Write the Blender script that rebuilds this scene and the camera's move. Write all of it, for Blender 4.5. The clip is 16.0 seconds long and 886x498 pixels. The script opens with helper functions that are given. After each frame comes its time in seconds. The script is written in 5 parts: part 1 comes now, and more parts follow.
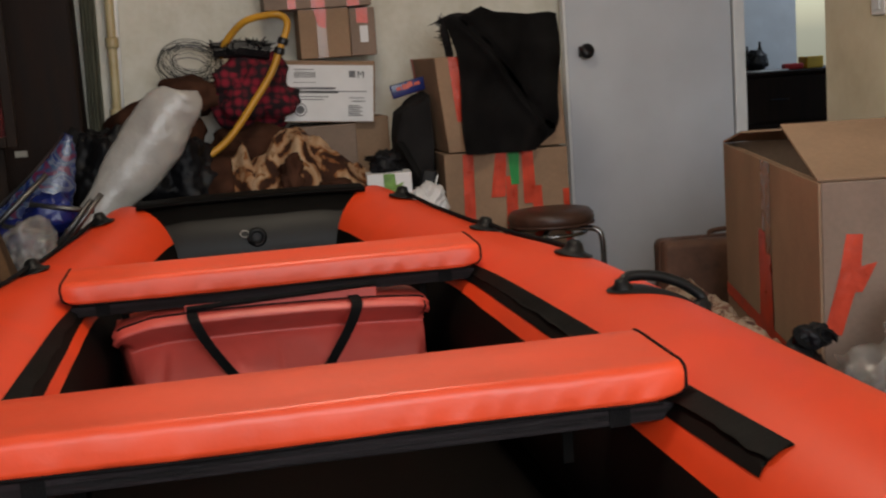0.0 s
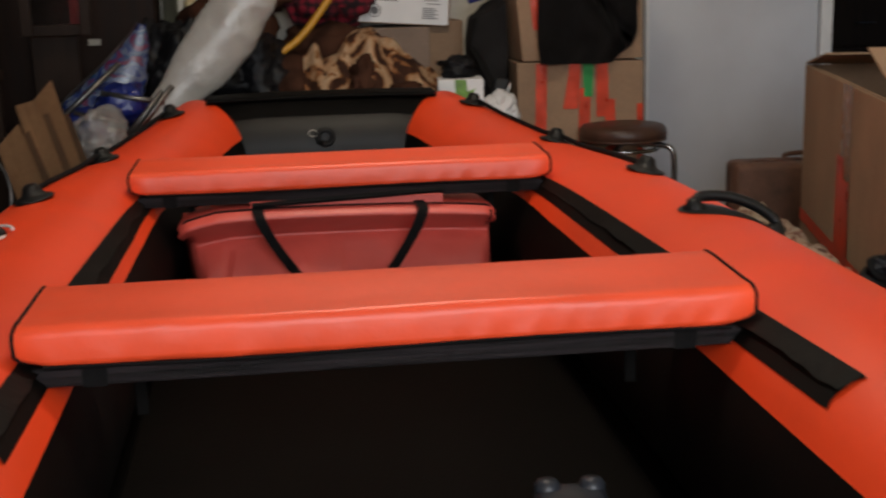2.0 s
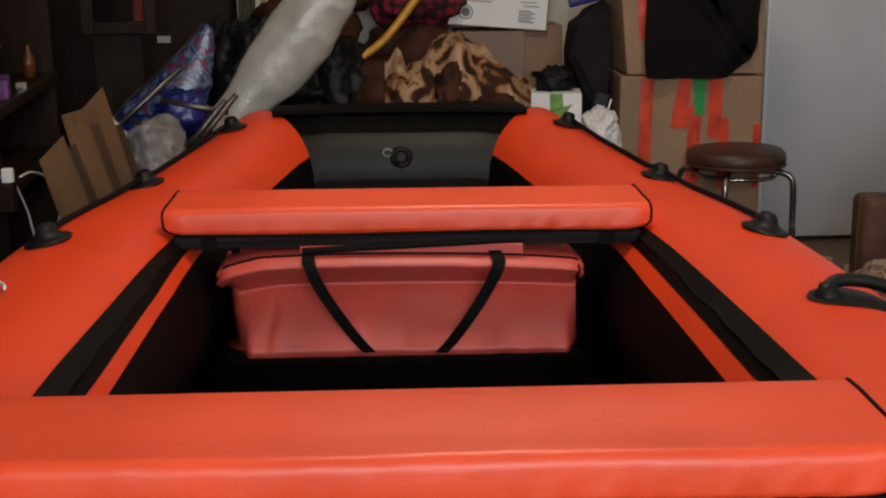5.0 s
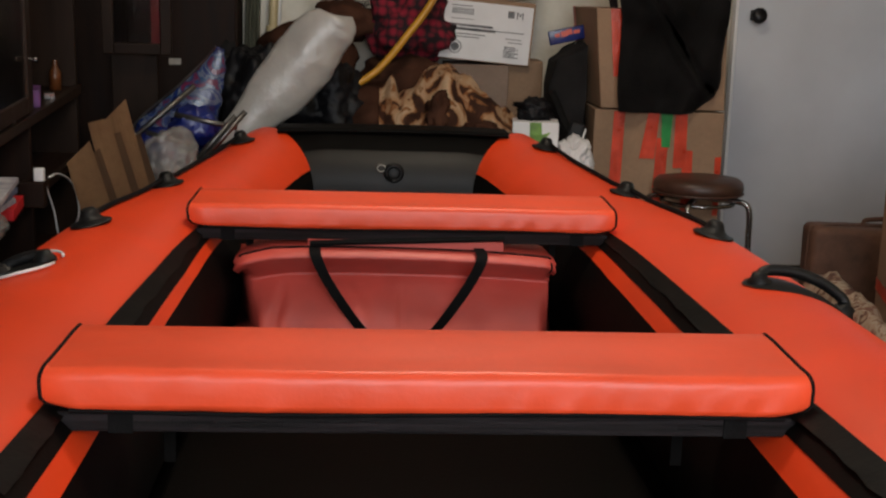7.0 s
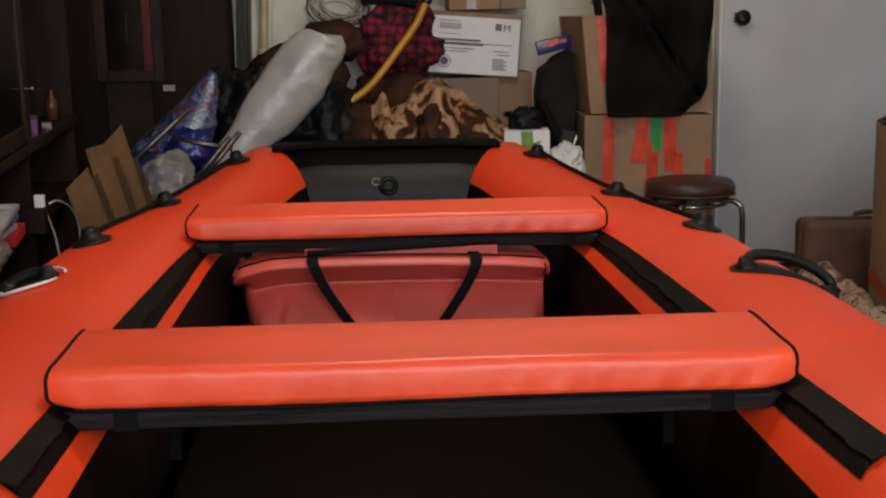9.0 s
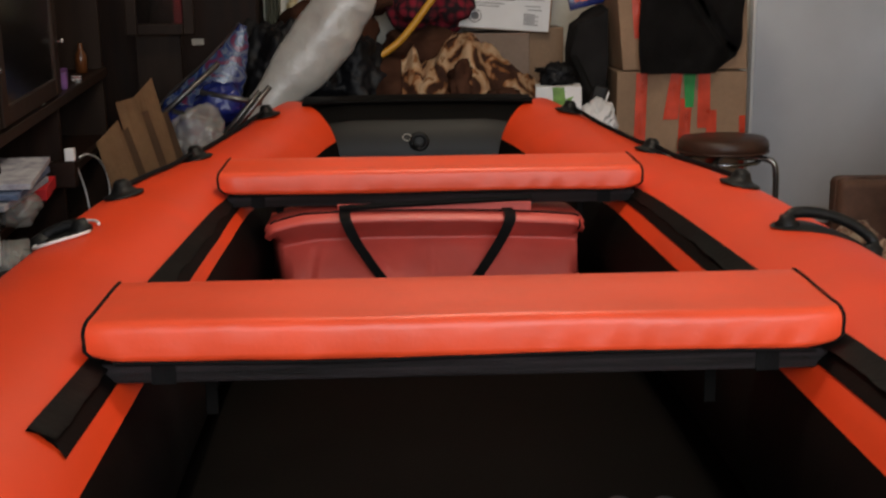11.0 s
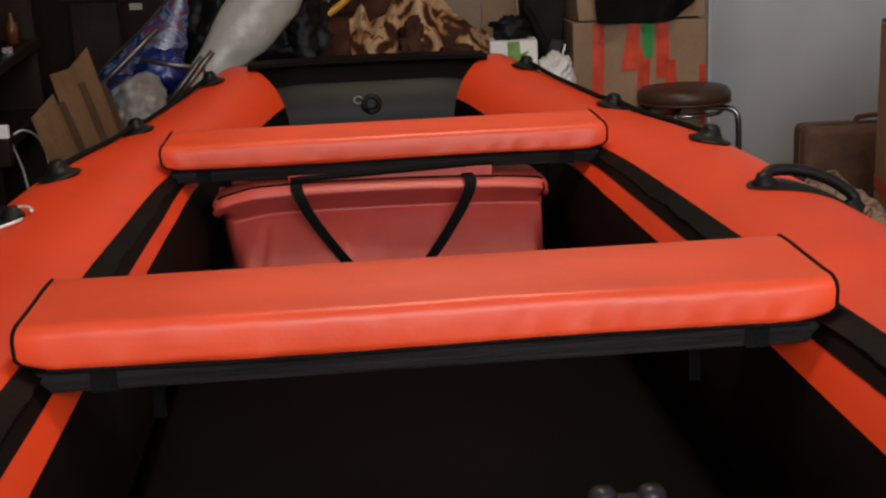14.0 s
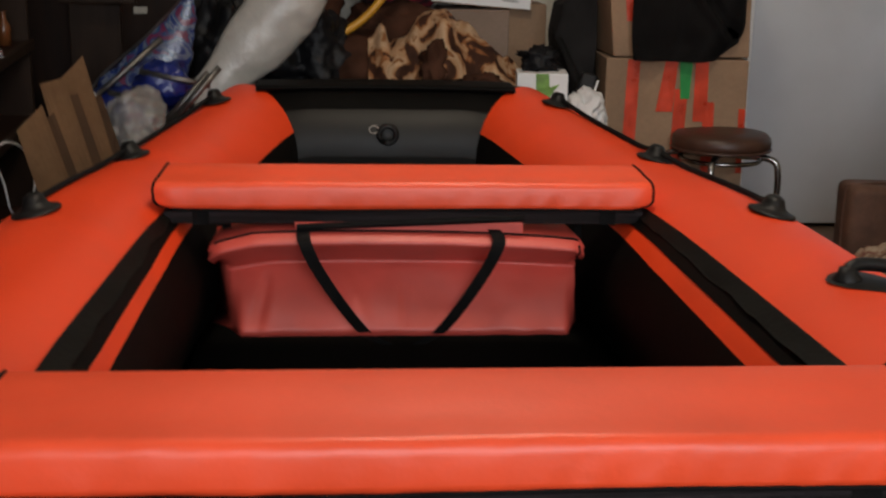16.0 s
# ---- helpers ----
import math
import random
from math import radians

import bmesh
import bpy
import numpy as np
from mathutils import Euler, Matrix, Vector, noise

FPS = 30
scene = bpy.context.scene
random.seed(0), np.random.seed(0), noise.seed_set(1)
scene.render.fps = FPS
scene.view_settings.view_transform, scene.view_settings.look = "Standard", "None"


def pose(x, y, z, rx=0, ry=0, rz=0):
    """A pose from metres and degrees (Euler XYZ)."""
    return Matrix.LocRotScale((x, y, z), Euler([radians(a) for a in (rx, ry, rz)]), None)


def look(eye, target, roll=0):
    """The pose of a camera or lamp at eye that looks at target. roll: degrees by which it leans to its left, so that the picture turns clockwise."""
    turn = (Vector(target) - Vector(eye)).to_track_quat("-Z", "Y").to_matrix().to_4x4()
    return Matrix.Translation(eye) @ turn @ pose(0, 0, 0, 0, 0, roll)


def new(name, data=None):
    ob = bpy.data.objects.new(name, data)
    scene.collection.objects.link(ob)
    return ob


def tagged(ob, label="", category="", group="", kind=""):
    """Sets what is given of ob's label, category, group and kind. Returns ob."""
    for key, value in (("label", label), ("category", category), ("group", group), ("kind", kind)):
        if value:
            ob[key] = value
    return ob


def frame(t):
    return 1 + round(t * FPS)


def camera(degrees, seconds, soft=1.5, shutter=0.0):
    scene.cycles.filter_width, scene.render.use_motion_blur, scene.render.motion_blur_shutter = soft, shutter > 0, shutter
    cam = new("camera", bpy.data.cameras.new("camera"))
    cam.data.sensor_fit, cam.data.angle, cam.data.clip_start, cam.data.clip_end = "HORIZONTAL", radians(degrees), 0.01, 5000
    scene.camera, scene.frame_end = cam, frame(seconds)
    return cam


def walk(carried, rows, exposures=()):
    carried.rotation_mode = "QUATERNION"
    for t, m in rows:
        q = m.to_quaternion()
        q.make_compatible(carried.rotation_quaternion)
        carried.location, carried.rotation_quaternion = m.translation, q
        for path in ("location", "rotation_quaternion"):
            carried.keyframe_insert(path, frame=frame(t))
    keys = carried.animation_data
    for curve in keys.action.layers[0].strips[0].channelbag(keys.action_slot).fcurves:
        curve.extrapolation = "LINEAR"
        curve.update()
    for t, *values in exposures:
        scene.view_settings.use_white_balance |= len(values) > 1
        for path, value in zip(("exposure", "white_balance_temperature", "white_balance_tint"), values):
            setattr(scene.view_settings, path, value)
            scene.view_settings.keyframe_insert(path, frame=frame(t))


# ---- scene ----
cam = camera(38.5, 16.0, soft=2.2, shutter=0.5)
# seconds, x, y, z, yaw, pitch, roll
ROWS = [
    (0, -0.1326, -1.7310, 0.9879, -10.37, -8.61, -3.97),
    (0.5, -0.1196, -1.7472, 0.9799, -11.24, -8.89, -4.33),
    (1, -0.1225, -1.7523, 0.9820, -8.64, -8.39, -3.96),
    (1.5, -0.1243, -1.7360, 0.9763, -7.83, -11.03, -4.39),
    (2, -0.1355, -1.7015, 0.9815, -7.27, -12.58, -1.49),
    (2.5, -0.1700, -1.6140, 0.9974, -3.02, -12.41, 0.60),
    (3, -0.1478, -1.4977, 1.0092, -3.65, -14.24, 1.54),
    (3.2, -0.1529, -1.4585, 1.0156, -3.96, -14.99, 1.90),
    (5.3, -0.0357, -1.2938, 1.0366, -2.75, -13.26, -0.68),
    (5.5, -0.0707, -1.3464, 1.0362, -4.55, -13.33, -0.14),
    (6, -0.1309, -1.4700, 1.0448, -7.10, -11.97, 1.65),
    (6.5, -0.1247, -1.5522, 1.0308, -8.64, -12.53, 3.37),
    (7, -0.0906, -1.6399, 1.0177, -3.76, -11.42, 1.79),
    (7.5, -0.0845, -1.6849, 0.9985, -3.91, -10.54, 1.19),
    (8, -0.0745, -1.6913, 0.9962, -3.58, -10.91, -0.74),
    (8.2, -0.0766, -1.6975, 0.9939, -3.53, -10.25, -0.73),
    (10.3, -0.0738, -1.6964, 0.9800, -3.75, -10.76, -0.91),
    (10.5, -0.0831, -1.6936, 0.9805, -3.50, -10.89, -0.80),
    (11, -0.0968, -1.6735, 0.9762, -2.53, -12.21, -0.58),
    (11.5, -0.0987, -1.6619, 0.9679, -2.07, -13.57, -1.41),
    (12, -0.0997, -1.6620, 0.9689, -2.07, -13.36, -0.71),
    (12.5, -0.1001, -1.6580, 0.9766, -1.51, -13.42, -0.08),
    (13, -0.1012, -1.6276, 0.9753, -0.40, -13.32, -0.97),
    (13.5, -0.0854, -1.5869, 0.9742, -2.82, -14.19, -2.06),
    (14, -0.0957, -1.5405, 0.9800, -4.50, -14.35, -2.39),
    (14.5, -0.1184, -1.4790, 1.0008, -6.46, -13.62, -0.72),
    (15, -0.1332, -1.4231, 1.0050, -6.81, -14.37, 2.37),
    (15.5, -0.1098, -1.3158, 1.0083, -5.79, -15.04, 4.65),
    (16, -0.1190, -1.2406, 1.0139, -4.70, -14.07, 1.12),
]


def eye_pose(x, y, z, yaw, pitch, roll):
    yw, pt = radians(yaw), radians(pitch)
    ahead = Vector((-math.sin(yw) * math.cos(pt), math.cos(yw) * math.cos(pt), math.sin(pt)))
    e = Vector((x, y, z))
    return look(e, e + ahead, roll)


walk(cam, [(t, eye_pose(*r)) for t, *r in ROWS], [(0.0, 0.0), (16.0, 0.0)])

# ---- light: daylight from a window behind the camera ----
world = bpy.data.worlds.new("sky")
scene.world = world
world.use_nodes = True
sky = world.node_tree.nodes.new("ShaderNodeTexSky")
sky.sky_type, sky.sun_disc, sky.sun_elevation, sky.sun_rotation = "NISHITA", False, radians(30), radians(200)
world.node_tree.links.new(sky.outputs[0], world.node_tree.nodes["Background"].inputs[0])
world.node_tree.nodes["Background"].inputs[1].default_value = 0.1


def area(name, m, sx, sy, power, color):
    d = bpy.data.lights.new(name, "AREA")
    d.shape, d.size, d.size_y, d.energy, d.color = "RECTANGLE", sx, sy, power, color
    ob = new(name, d)
    ob.matrix_world = m
    return ob


area("window_daylight", look((0.35, -3.3, 1.65), (0.15, 0.6, 0.9)), 1.9, 1.4, 78, (0.93, 0.96, 1.0))
area("lamp_light", look((0.2, 1.0, 2.45), (0.2, 1.0, 0)), 0.4, 0.4, 19, (1.0, 0.86, 0.68))
area("next_room_daylight", look((3.6, 4.6, 1.7), (2.6, 4.9, 1.1)), 0.9, 1.2, 5, (0.9, 0.95, 1.0))


# ---- materials ----
def material(name, color, rough=0.6, metal=0.0, var=0.12, scale=12.0, fine=0.0, bump=0.0, bump_scale=60.0, stretch=(1, 1, 1), second=None, spec=0.5, coat=0.0):
    m = bpy.data.materials.new(name)
    m.use_nodes = True
    n, l = m.node_tree.nodes, m.node_tree.links
    b = n["Principled BSDF"]
    b.inputs["Metallic"].default_value = metal
    b.inputs["Specular IOR Level"].default_value = spec
    b.inputs["Coat Weight"].default_value = coat
    b.inputs["Coat Roughness"].default_value = 0.5
    tc, mp = n.new("ShaderNodeTexCoord"), n.new("ShaderNodeMapping")
    mp.inputs["Scale"].default_value = stretch
    l.new(tc.outputs["Object"], mp.inputs[0])
    big = n.new("ShaderNodeTexNoise")
    big.inputs["Scale"].default_value, big.inputs["Detail"].default_value = scale, 6
    l.new(mp.outputs[0], big.inputs[0])
    ramp = n.new("ShaderNodeValToRGB")
    c2 = second or tuple(max(0, c * (1 - 2 * var)) for c in color)
    c1 = color if second else tuple(min(1, c * (1 + var)) for c in color)
    ramp.color_ramp.elements[0].position, ramp.color_ramp.elements[1].position = 0.3, 0.7
    ramp.color_ramp.elements[0].color, ramp.color_ramp.elements[1].color = (*c2, 1), (*c1, 1)
    l.new(big.outputs[0], ramp.inputs[0])
    out = ramp.outputs[0]
    grain = n.new("ShaderNodeTexNoise")
    grain.inputs["Scale"].default_value, grain.inputs["Detail"].default_value = bump_scale, 4
    l.new(mp.outputs[0], grain.inputs[0])
    if fine:
        mix = n.new("ShaderNodeMix")
        mix.data_type, mix.blend_type = "RGBA", "OVERLAY"
        mix.inputs[0].default_value = fine
        l.new(out, mix.inputs[6])
        l.new(grain.outputs[0], mix.inputs[7])
        out = mix.outputs[2]
    l.new(out, b.inputs["Base Color"])
    mr = n.new("ShaderNodeMapRange")
    mr.inputs[3].default_value, mr.inputs[4].default_value = max(0.03, rough - 0.08), min(1, rough + 0.08)
    l.new(big.outputs[0], mr.inputs[0])
    l.new(mr.outputs[0], b.inputs["Roughness"])
    if bump:
        bp = n.new("ShaderNodeBump")
        bp.inputs["Strength"].default_value, bp.inputs["Distance"].default_value = bump, 0.004
        l.new(grain.outputs[0], bp.inputs["Height"])
        l.new(bp.outputs[0], b.inputs["Normal"])
    return m


ORANGE = material("orange_pvc", (0.88, 0.064, 0.011), 0.45, var=0.05, scale=5, bump=0.06, bump_scale=500, spec=0.45)
SEAT = material("orange_seat_cover", (0.89, 0.084, 0.024), 0.42, var=0.05, scale=7, bump=0.25, bump_scale=38, spec=0.5, coat=0.15)
BAG = material("coral_bag_fabric", (0.62, 0.084, 0.062), 0.45, var=0.10, scale=6, bump=0.15, bump_scale=20, spec=0.5, coat=0.3)
GREY_PVC = material("dark_grey_pvc", (0.0046, 0.0042, 0.0031), 0.5, var=0.15, scale=5, bump=0.1, bump_scale=200, spec=0.32)
BLACK_PVC = material("black_pvc", (0.0030, 0.0026, 0.0023), 0.65, var=0.2, scale=6, bump=0.1, bump_scale=200, spec=0.08)
RUBBER = material("black_rubber", (0.006, 0.006, 0.0062), 0.5, var=0.2, scale=20, bump=0.2, bump_scale=150, spec=0.3)
RAIL_PVC = material("grey_black_pvc", (0.0068, 0.0064, 0.0055), 0.6, var=0.15, scale=7, bump=0.15, bump_scale=90, spec=0.25)
STRAP = material("black_webbing", (0.006, 0.0058, 0.006), 0.85, var=0.2, scale=40, bump=0.5, bump_scale=400, spec=0.15)
PLY = material("stained_plywood_edge", (0.016, 0.012, 0.0135), 0.55, var=0.5, scale=4, stretch=(1, 1, 60), bump=0.5, bump_scale=30, spec=0.25)
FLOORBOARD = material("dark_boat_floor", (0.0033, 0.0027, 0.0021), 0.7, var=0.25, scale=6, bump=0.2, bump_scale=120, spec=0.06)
CARD = material("brown_cardboard", (0.295, 0.188, 0.116), 0.85, var=0.10, scale=5, bump=0.15, bump_scale=80, fine=0.12)
CARD_GREY = material("greyish_cardboard", (0.245, 0.175, 0.134), 0.85, var=0.10, scale=5, bump=0.15, bump_scale=80, fine=0.12)
TAPE = material("orange_red_tape", (0.60, 0.055, 0.02), 0.3, var=0.15, scale=15, bump=0.2, bump_scale=60)
BROWN_TAPE = material("brown_tape", (0.27, 0.13, 0.06), 0.25, var=0.15, scale=15)
GREEN_TAPE = material("green_tape", (0.02, 0.26, 0.06), 0.3, var=0.15, scale=15)
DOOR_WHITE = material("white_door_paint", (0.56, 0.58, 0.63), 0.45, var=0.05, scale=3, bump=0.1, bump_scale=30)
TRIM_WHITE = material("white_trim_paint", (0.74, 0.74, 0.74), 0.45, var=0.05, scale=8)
WALLPAPER = material("cream_wallpaper", (0.80, 0.71, 0.52), 0.85, second=(0.66, 0.57, 0.39), scale=5, bump=0.5, bump_scale=45, fine=0.1)
WALLPAPER_WHITE = material("white_embossed_wallpaper", (0.74, 0.71, 0.63), 0.85, second=(0.62, 0.59, 0.50), scale=9, bump=0.6, bump_scale=40, fine=0.15)
CEILING = material("ceiling_paint", (0.72, 0.71, 0.68), 0.9, var=0.04)
FLOOR = material("brown_linoleum", (0.17, 0.115, 0.075), 0.45, second=(0.11, 0.07, 0.045), scale=7, bump=0.1, fine=0.2)
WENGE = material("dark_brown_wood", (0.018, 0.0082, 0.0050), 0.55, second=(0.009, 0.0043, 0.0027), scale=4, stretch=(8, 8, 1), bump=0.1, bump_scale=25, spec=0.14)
# Lit copy of dark_brown_wood, with the light put into its colour.
WENGE_LIT = material("lit_brown_wood", (0.025, 0.0145, 0.0095), 0.45, second=(0.014, 0.008, 0.0055), scale=4, stretch=(8, 8, 1), bump=0.1, bump_scale=25, spec=0.16)
BROWN_LEATHER = material("brown_leatherette", (0.060, 0.026, 0.016), 0.45, var=0.25, scale=9, bump=0.25, bump_scale=90)
OLD_LEATHER = material("worn_brown_leatherette", (0.125, 0.062, 0.040), 0.7, var=0.3, scale=11, bump=0.35, bump_scale=70, fine=0.15)
CHROME = material("worn_chrome", (0.30, 0.29, 0.28), 0.25, metal=1.0, var=0.15, scale=20)
BLACK_METAL = material("black_metal", (0.015, 0.015, 0.017), 0.4, metal=0.4, var=0.15)
BLACK_CLOTH = material("black_cloth", (0.016, 0.0148, 0.0150), 0.9, var=0.3, scale=7, bump=0.35, bump_scale=150, spec=0.15)


def glass_material(name, tint, rough=0.05):
    m = bpy.data.materials.new(name)
    m.use_nodes = True
    b = m.node_tree.nodes["Principled BSDF"]
    b.inputs["Base Color"].default_value = (*tint, 1)
    b.inputs["Transmission Weight"].default_value = 1.0
    b.inputs["Roughness"].default_value = rough
    b.inputs["IOR"].default_value = 1.45
    return m


GLASS = glass_material("smoked_cabinet_glass", (0.35, 0.33, 0.30), 0.12)


# ---- building helpers ----
def part(name, bm, mat, parent, label="", smooth=False):
    bmesh.ops.recalc_face_normals(bm, faces=bm.faces)
    me = bpy.data.meshes.new(name)
    if smooth:
        for f in bm.faces:
            f.smooth = True
    bm.to_mesh(me)
    bm.free()
    me.materials.append(mat)
    ob = new(name, me)
    if parent:
        ob.parent = parent
    if label:
        ob["label"] = label
    return ob


def thing(name, label, category, m=None, group="", kind=""):
    ob = new(name)
    ob.empty_display_size = 0.1
    if m is not None:
        ob.matrix_world = m
    return tagged(ob, label, category, group, kind)


def alone(name, bm, mat, label, category, kind="", smooth=False, group=""):
    ob = part(name, bm, mat, None, smooth=smooth)
    return tagged(ob, label, category, group, kind)


def box(x0, x1, y0, y1, z0, z1, bevel=0.0, seg=2, bm=None, m=None):
    bm = bm or bmesh.new()
    mm = Matrix.Translation(((x0 + x1) / 2, (y0 + y1) / 2, (z0 + z1) / 2)) @ Matrix.Diagonal((x1 - x0, y1 - y0, z1 - z0, 1))
    r = bmesh.ops.create_cube(bm, size=1, matrix=(m @ mm) if m is not None else mm)
    if bevel:
        es = list({e for v in r["verts"] for e in v.link_edges})
        bmesh.ops.bevel(bm, geom=es, offset=bevel, segments=seg, affect="EDGES", profile=0.5)
    return bm


def loft(rings, close=True, cap=True, bm=None):
    bm = bm or bmesh.new()
    vs = [[bm.verts.new(p) for p in r] for r in rings]
    for a, b in zip(vs, vs[1:]):
        k = len(a)
        for i in range(k if close else k - 1):
            j = (i + 1) % k
            bm.faces.new((a[i], a[j], b[j], b[i]))
    if cap and close:
        bm.faces.new(vs[0])
        bm.faces.new(vs[-1])
    return bm


def spline(pts, steps=8):
    """A Catmull-Rom curve through points."""
    p = [np.array(q, float) for q in pts]
    p = [2 * p[0] - p[1]] + p + [2 * p[-1] - p[-2]]
    out = []
    for i in range(1, len(p) - 2):
        for s in range(steps):
            u = s / steps
            out.append(0.5 * (2 * p[i] + (p[i + 1] - p[i - 1]) * u + (2 * p[i - 1] - 5 * p[i] + 4 * p[i + 1] - p[i + 2]) * u * u + (3 * p[i] - p[i - 1] - 3 * p[i + 1] + p[i + 2]) * u**3))
    out.append(p[-2])
    return out


def tube(pts, r, seg=8, bm=None, cap=True, flat=1.0):
    """A round bar along points; r may be a number or a list; flat squeezes it in one direction."""
    pts = [Vector(p) for p in pts]
    rr = r if isinstance(r, (list, tuple)) else [r] * len(pts)
    rings, up = [], None
    for i, p in enumerate(pts):
        d = (pts[min(i + 1, len(pts) - 1)] - pts[max(i - 1, 0)]).normalized()
        if up is None:
            up = Vector((0, 0, 1)) if abs(d.z) < 0.9 else Vector((1, 0, 0))
        side = d.cross(up).normalized()
        up = side.cross(d).normalized()
        rings.append([p + rr[i] * (math.cos(a) * side + flat * math.sin(a) * up) for a in [2 * math.pi * k / seg for k in range(seg)]])
    return loft(rings, True, cap, bm)


def turned(profile, seg=24, bm=None, m=None):
    """A turned body from (radius, height) pairs."""
    m = m if m is not None else Matrix()
    rings = [[m @ Vector((r * math.cos(a), r * math.sin(a), z)) for a in [2 * math.pi * k / seg for k in range(seg)]] for r, z in profile]
    return loft(rings, True, True, bm)


def rumpled(bm, amount, scale, seed=0.0):
    for v in bm.verts:
        q = v.co * scale + Vector((seed, seed * 1.7, seed * 0.3))
        v.co += amount * noise.noise_vector(q)
    return bm


# ---- the room ----
def wall(name, bms, mat, label):
    return alone(name, bms, mat, label, "wall", "structure")


alone("floor", box(-2.2, 3.3, -3.7, 5.6, -0.1, 0.0), FLOOR, "worn brown linoleum floor of a cluttered room", "floor", "structure")
alone("ceiling", box(-2.2, 3.3, -3.7, 5.6, 2.6, 2.7), CEILING, "plain white painted ceiling", "ceiling", "structure")
bm = box(-2.2, 2.02, 3.2, 3.32, 0, 2.6)
box(2.02, 2.78, 3.2, 3.32, 2.05, 2.6, bm=bm)
box(2.78, 3.3, 3.2, 3.32, 0, 2.6, bm=bm)
wall("wall_north", bm, WALLPAPER_WHITE, "wall with pale embossed wallpaper and a doorway")
wall("wall_west", box(-2.2, -2.08, -3.7, 3.2, 0, 2.6), WALLPAPER, "wall with faded cream wallpaper")
wall("wall_east", box(2.1, 2.2, -3.58, 2.55, 0, 2.6), WALLPAPER, "wall with stained yellowish cream wallpaper")
wall("wall_nook", box(3.0, 3.1, 2.0, 3.2, 0, 2.6), WALLPAPER, "plain wall closing the nook by the doorway")
bm = box(-2.2, -0.7, -3.7, -3.58, 0, 2.6)
box(1.4, 3.3, -3.7, -3.58, 0, 2.6, bm=bm)
box(-0.7, 1.4, -3.7, -3.58, 0, 0.85, bm=bm)
box(-0.7, 1.4, -3.7, -3.58, 2.4, 2.6, bm=bm)
wall("wall_south", bm, WALLPAPER, "wall with a window opening, cream wallpaper")
wall("wall_next_room", box(1.2, 3.3, 5.2, 5.3, 0, 2.6), material("bluish_wallpaper", (0.52, 0.57, 0.63), 0.85, var=0.06, scale=6, bump=0.3), "pale bluish wall of the room beyond the doorway")
bm = box(1.1, 1.2, 3.32, 5.3, 0, 2.6)
wall("wall_next_room_west", bm, WALLPAPER, "side wall of the room beyond the doorway")


# ---- open door leaf against the wall ----
def door():
    d = thing("door_1", "white painted flush door standing open against the wall", "door", pose(2.0, 3.14, 0, 0, 0, 1.0), kind="structure")
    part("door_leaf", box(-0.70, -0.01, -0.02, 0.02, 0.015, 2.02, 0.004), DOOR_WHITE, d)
    part("lipping", box(-0.712, -0.70, -0.022, 0.022, 0.015, 2.02, 0.002), TRIM_WHITE, d)
    k = part("knob", turned([(0.018, 0), (0.018, 0.012), (0.010, 0.014), (0.010, 0.03), (0.026, 0.034), (0.03, 0.05), (0.024, 0.062), (0.0, 0.064)], 16, m=pose(-0.635, -0.02, 0.97, 90)), BLACK_METAL, d, "black round door knob", True)
    part("rosette", box(-0.655, -0.615, -0.026, -0.0205, 0.95, 0.99, 0.004), BLACK_METAL, d)
    fr = thing("door_frame", "white painted door frame round the doorway", "door frame", kind="structure")
    part("jamb", box(2.0, 2.05, 3.12, 3.2, 0, 2.1, 0.004), TRIM_WHITE, fr)
    part("jamb", box(2.75, 2.80, 3.14, 3.2, 0, 2.1, 0.004), TRIM_WHITE, fr)
    part("lintel", box(2.05, 2.75, 3.14, 3.2, 2.05, 2.1, 0.004), TRIM_WHITE, fr)


door()


# ---- inflatable boat ----
boat = thing("inflatable_boat", "orange and dark grey inflatable boat standing on the floor", "boat")
HALF = spline([(0.585, -1.0, 0.35), (0.585, -0.4, 0.35), (0.588, 0.2, 0.35), (0.587, 0.75, 0.35), (0.574, 1.08, 0.347), (0.53, 1.456, 0.345), (0.468, 1.8, 0.368), (0.418, 2.0, 0.392)], 8)
HALF = [np.array((0.57, -1.45, 0.35)), np.array((0.58, -1.25, 0.35))] + HALF
RAD = [0.06, 0.14] + [0.205 - 0.02 * max(0, (p[1] - 1.0) / 1.05) for p in HALF[2:]]
MITER = np.array((0.366, 2.205, 0.432))
cross = [np.array((x, 2.205, 0.44 + 0.0 * x)) for x in (0.2, 0.0, -0.2)]
CENTRE = HALF + [MITER] + cross + [MITER * (-1, 1, 1)] + [p * (-1, 1, 1) for p in HALF[::-1]]
RADII = RAD + [0.172] + [0.172] * 3 + [0.172] + RAD[::-1]
NH = len(HALF)


def ring_at(i, a0, a1, n, lift=0.0):
    """Points of the tube's round section, from angle a0 to a1: 0 outside, 90 on top, 180 inside."""
    p = CENTRE[i]
    d0 = (p - CENTRE[max(i - 1, 0)])[:2] if i else (CENTRE[1] - p)[:2]
    d1 = (CENTRE[min(i + 1, len(CENTRE) - 1)] - p)[:2] if i < len(CENTRE) - 1 else d0
    d0, d1 = d0 / np.linalg.norm(d0), d1 / np.linalg.norm(d1)
    d = (d0 + d1) / np.linalg.norm(d0 + d1)
    out = np.array((d[1], -d[0], 0)) / max(0.5, d @ d0)
    r = RADII[i] + lift
    return [p + r * math.cos(radians(a)) * out + np.array((0, 0, r * math.sin(radians(a)))) for a in np.linspace(a0, a1, n)]


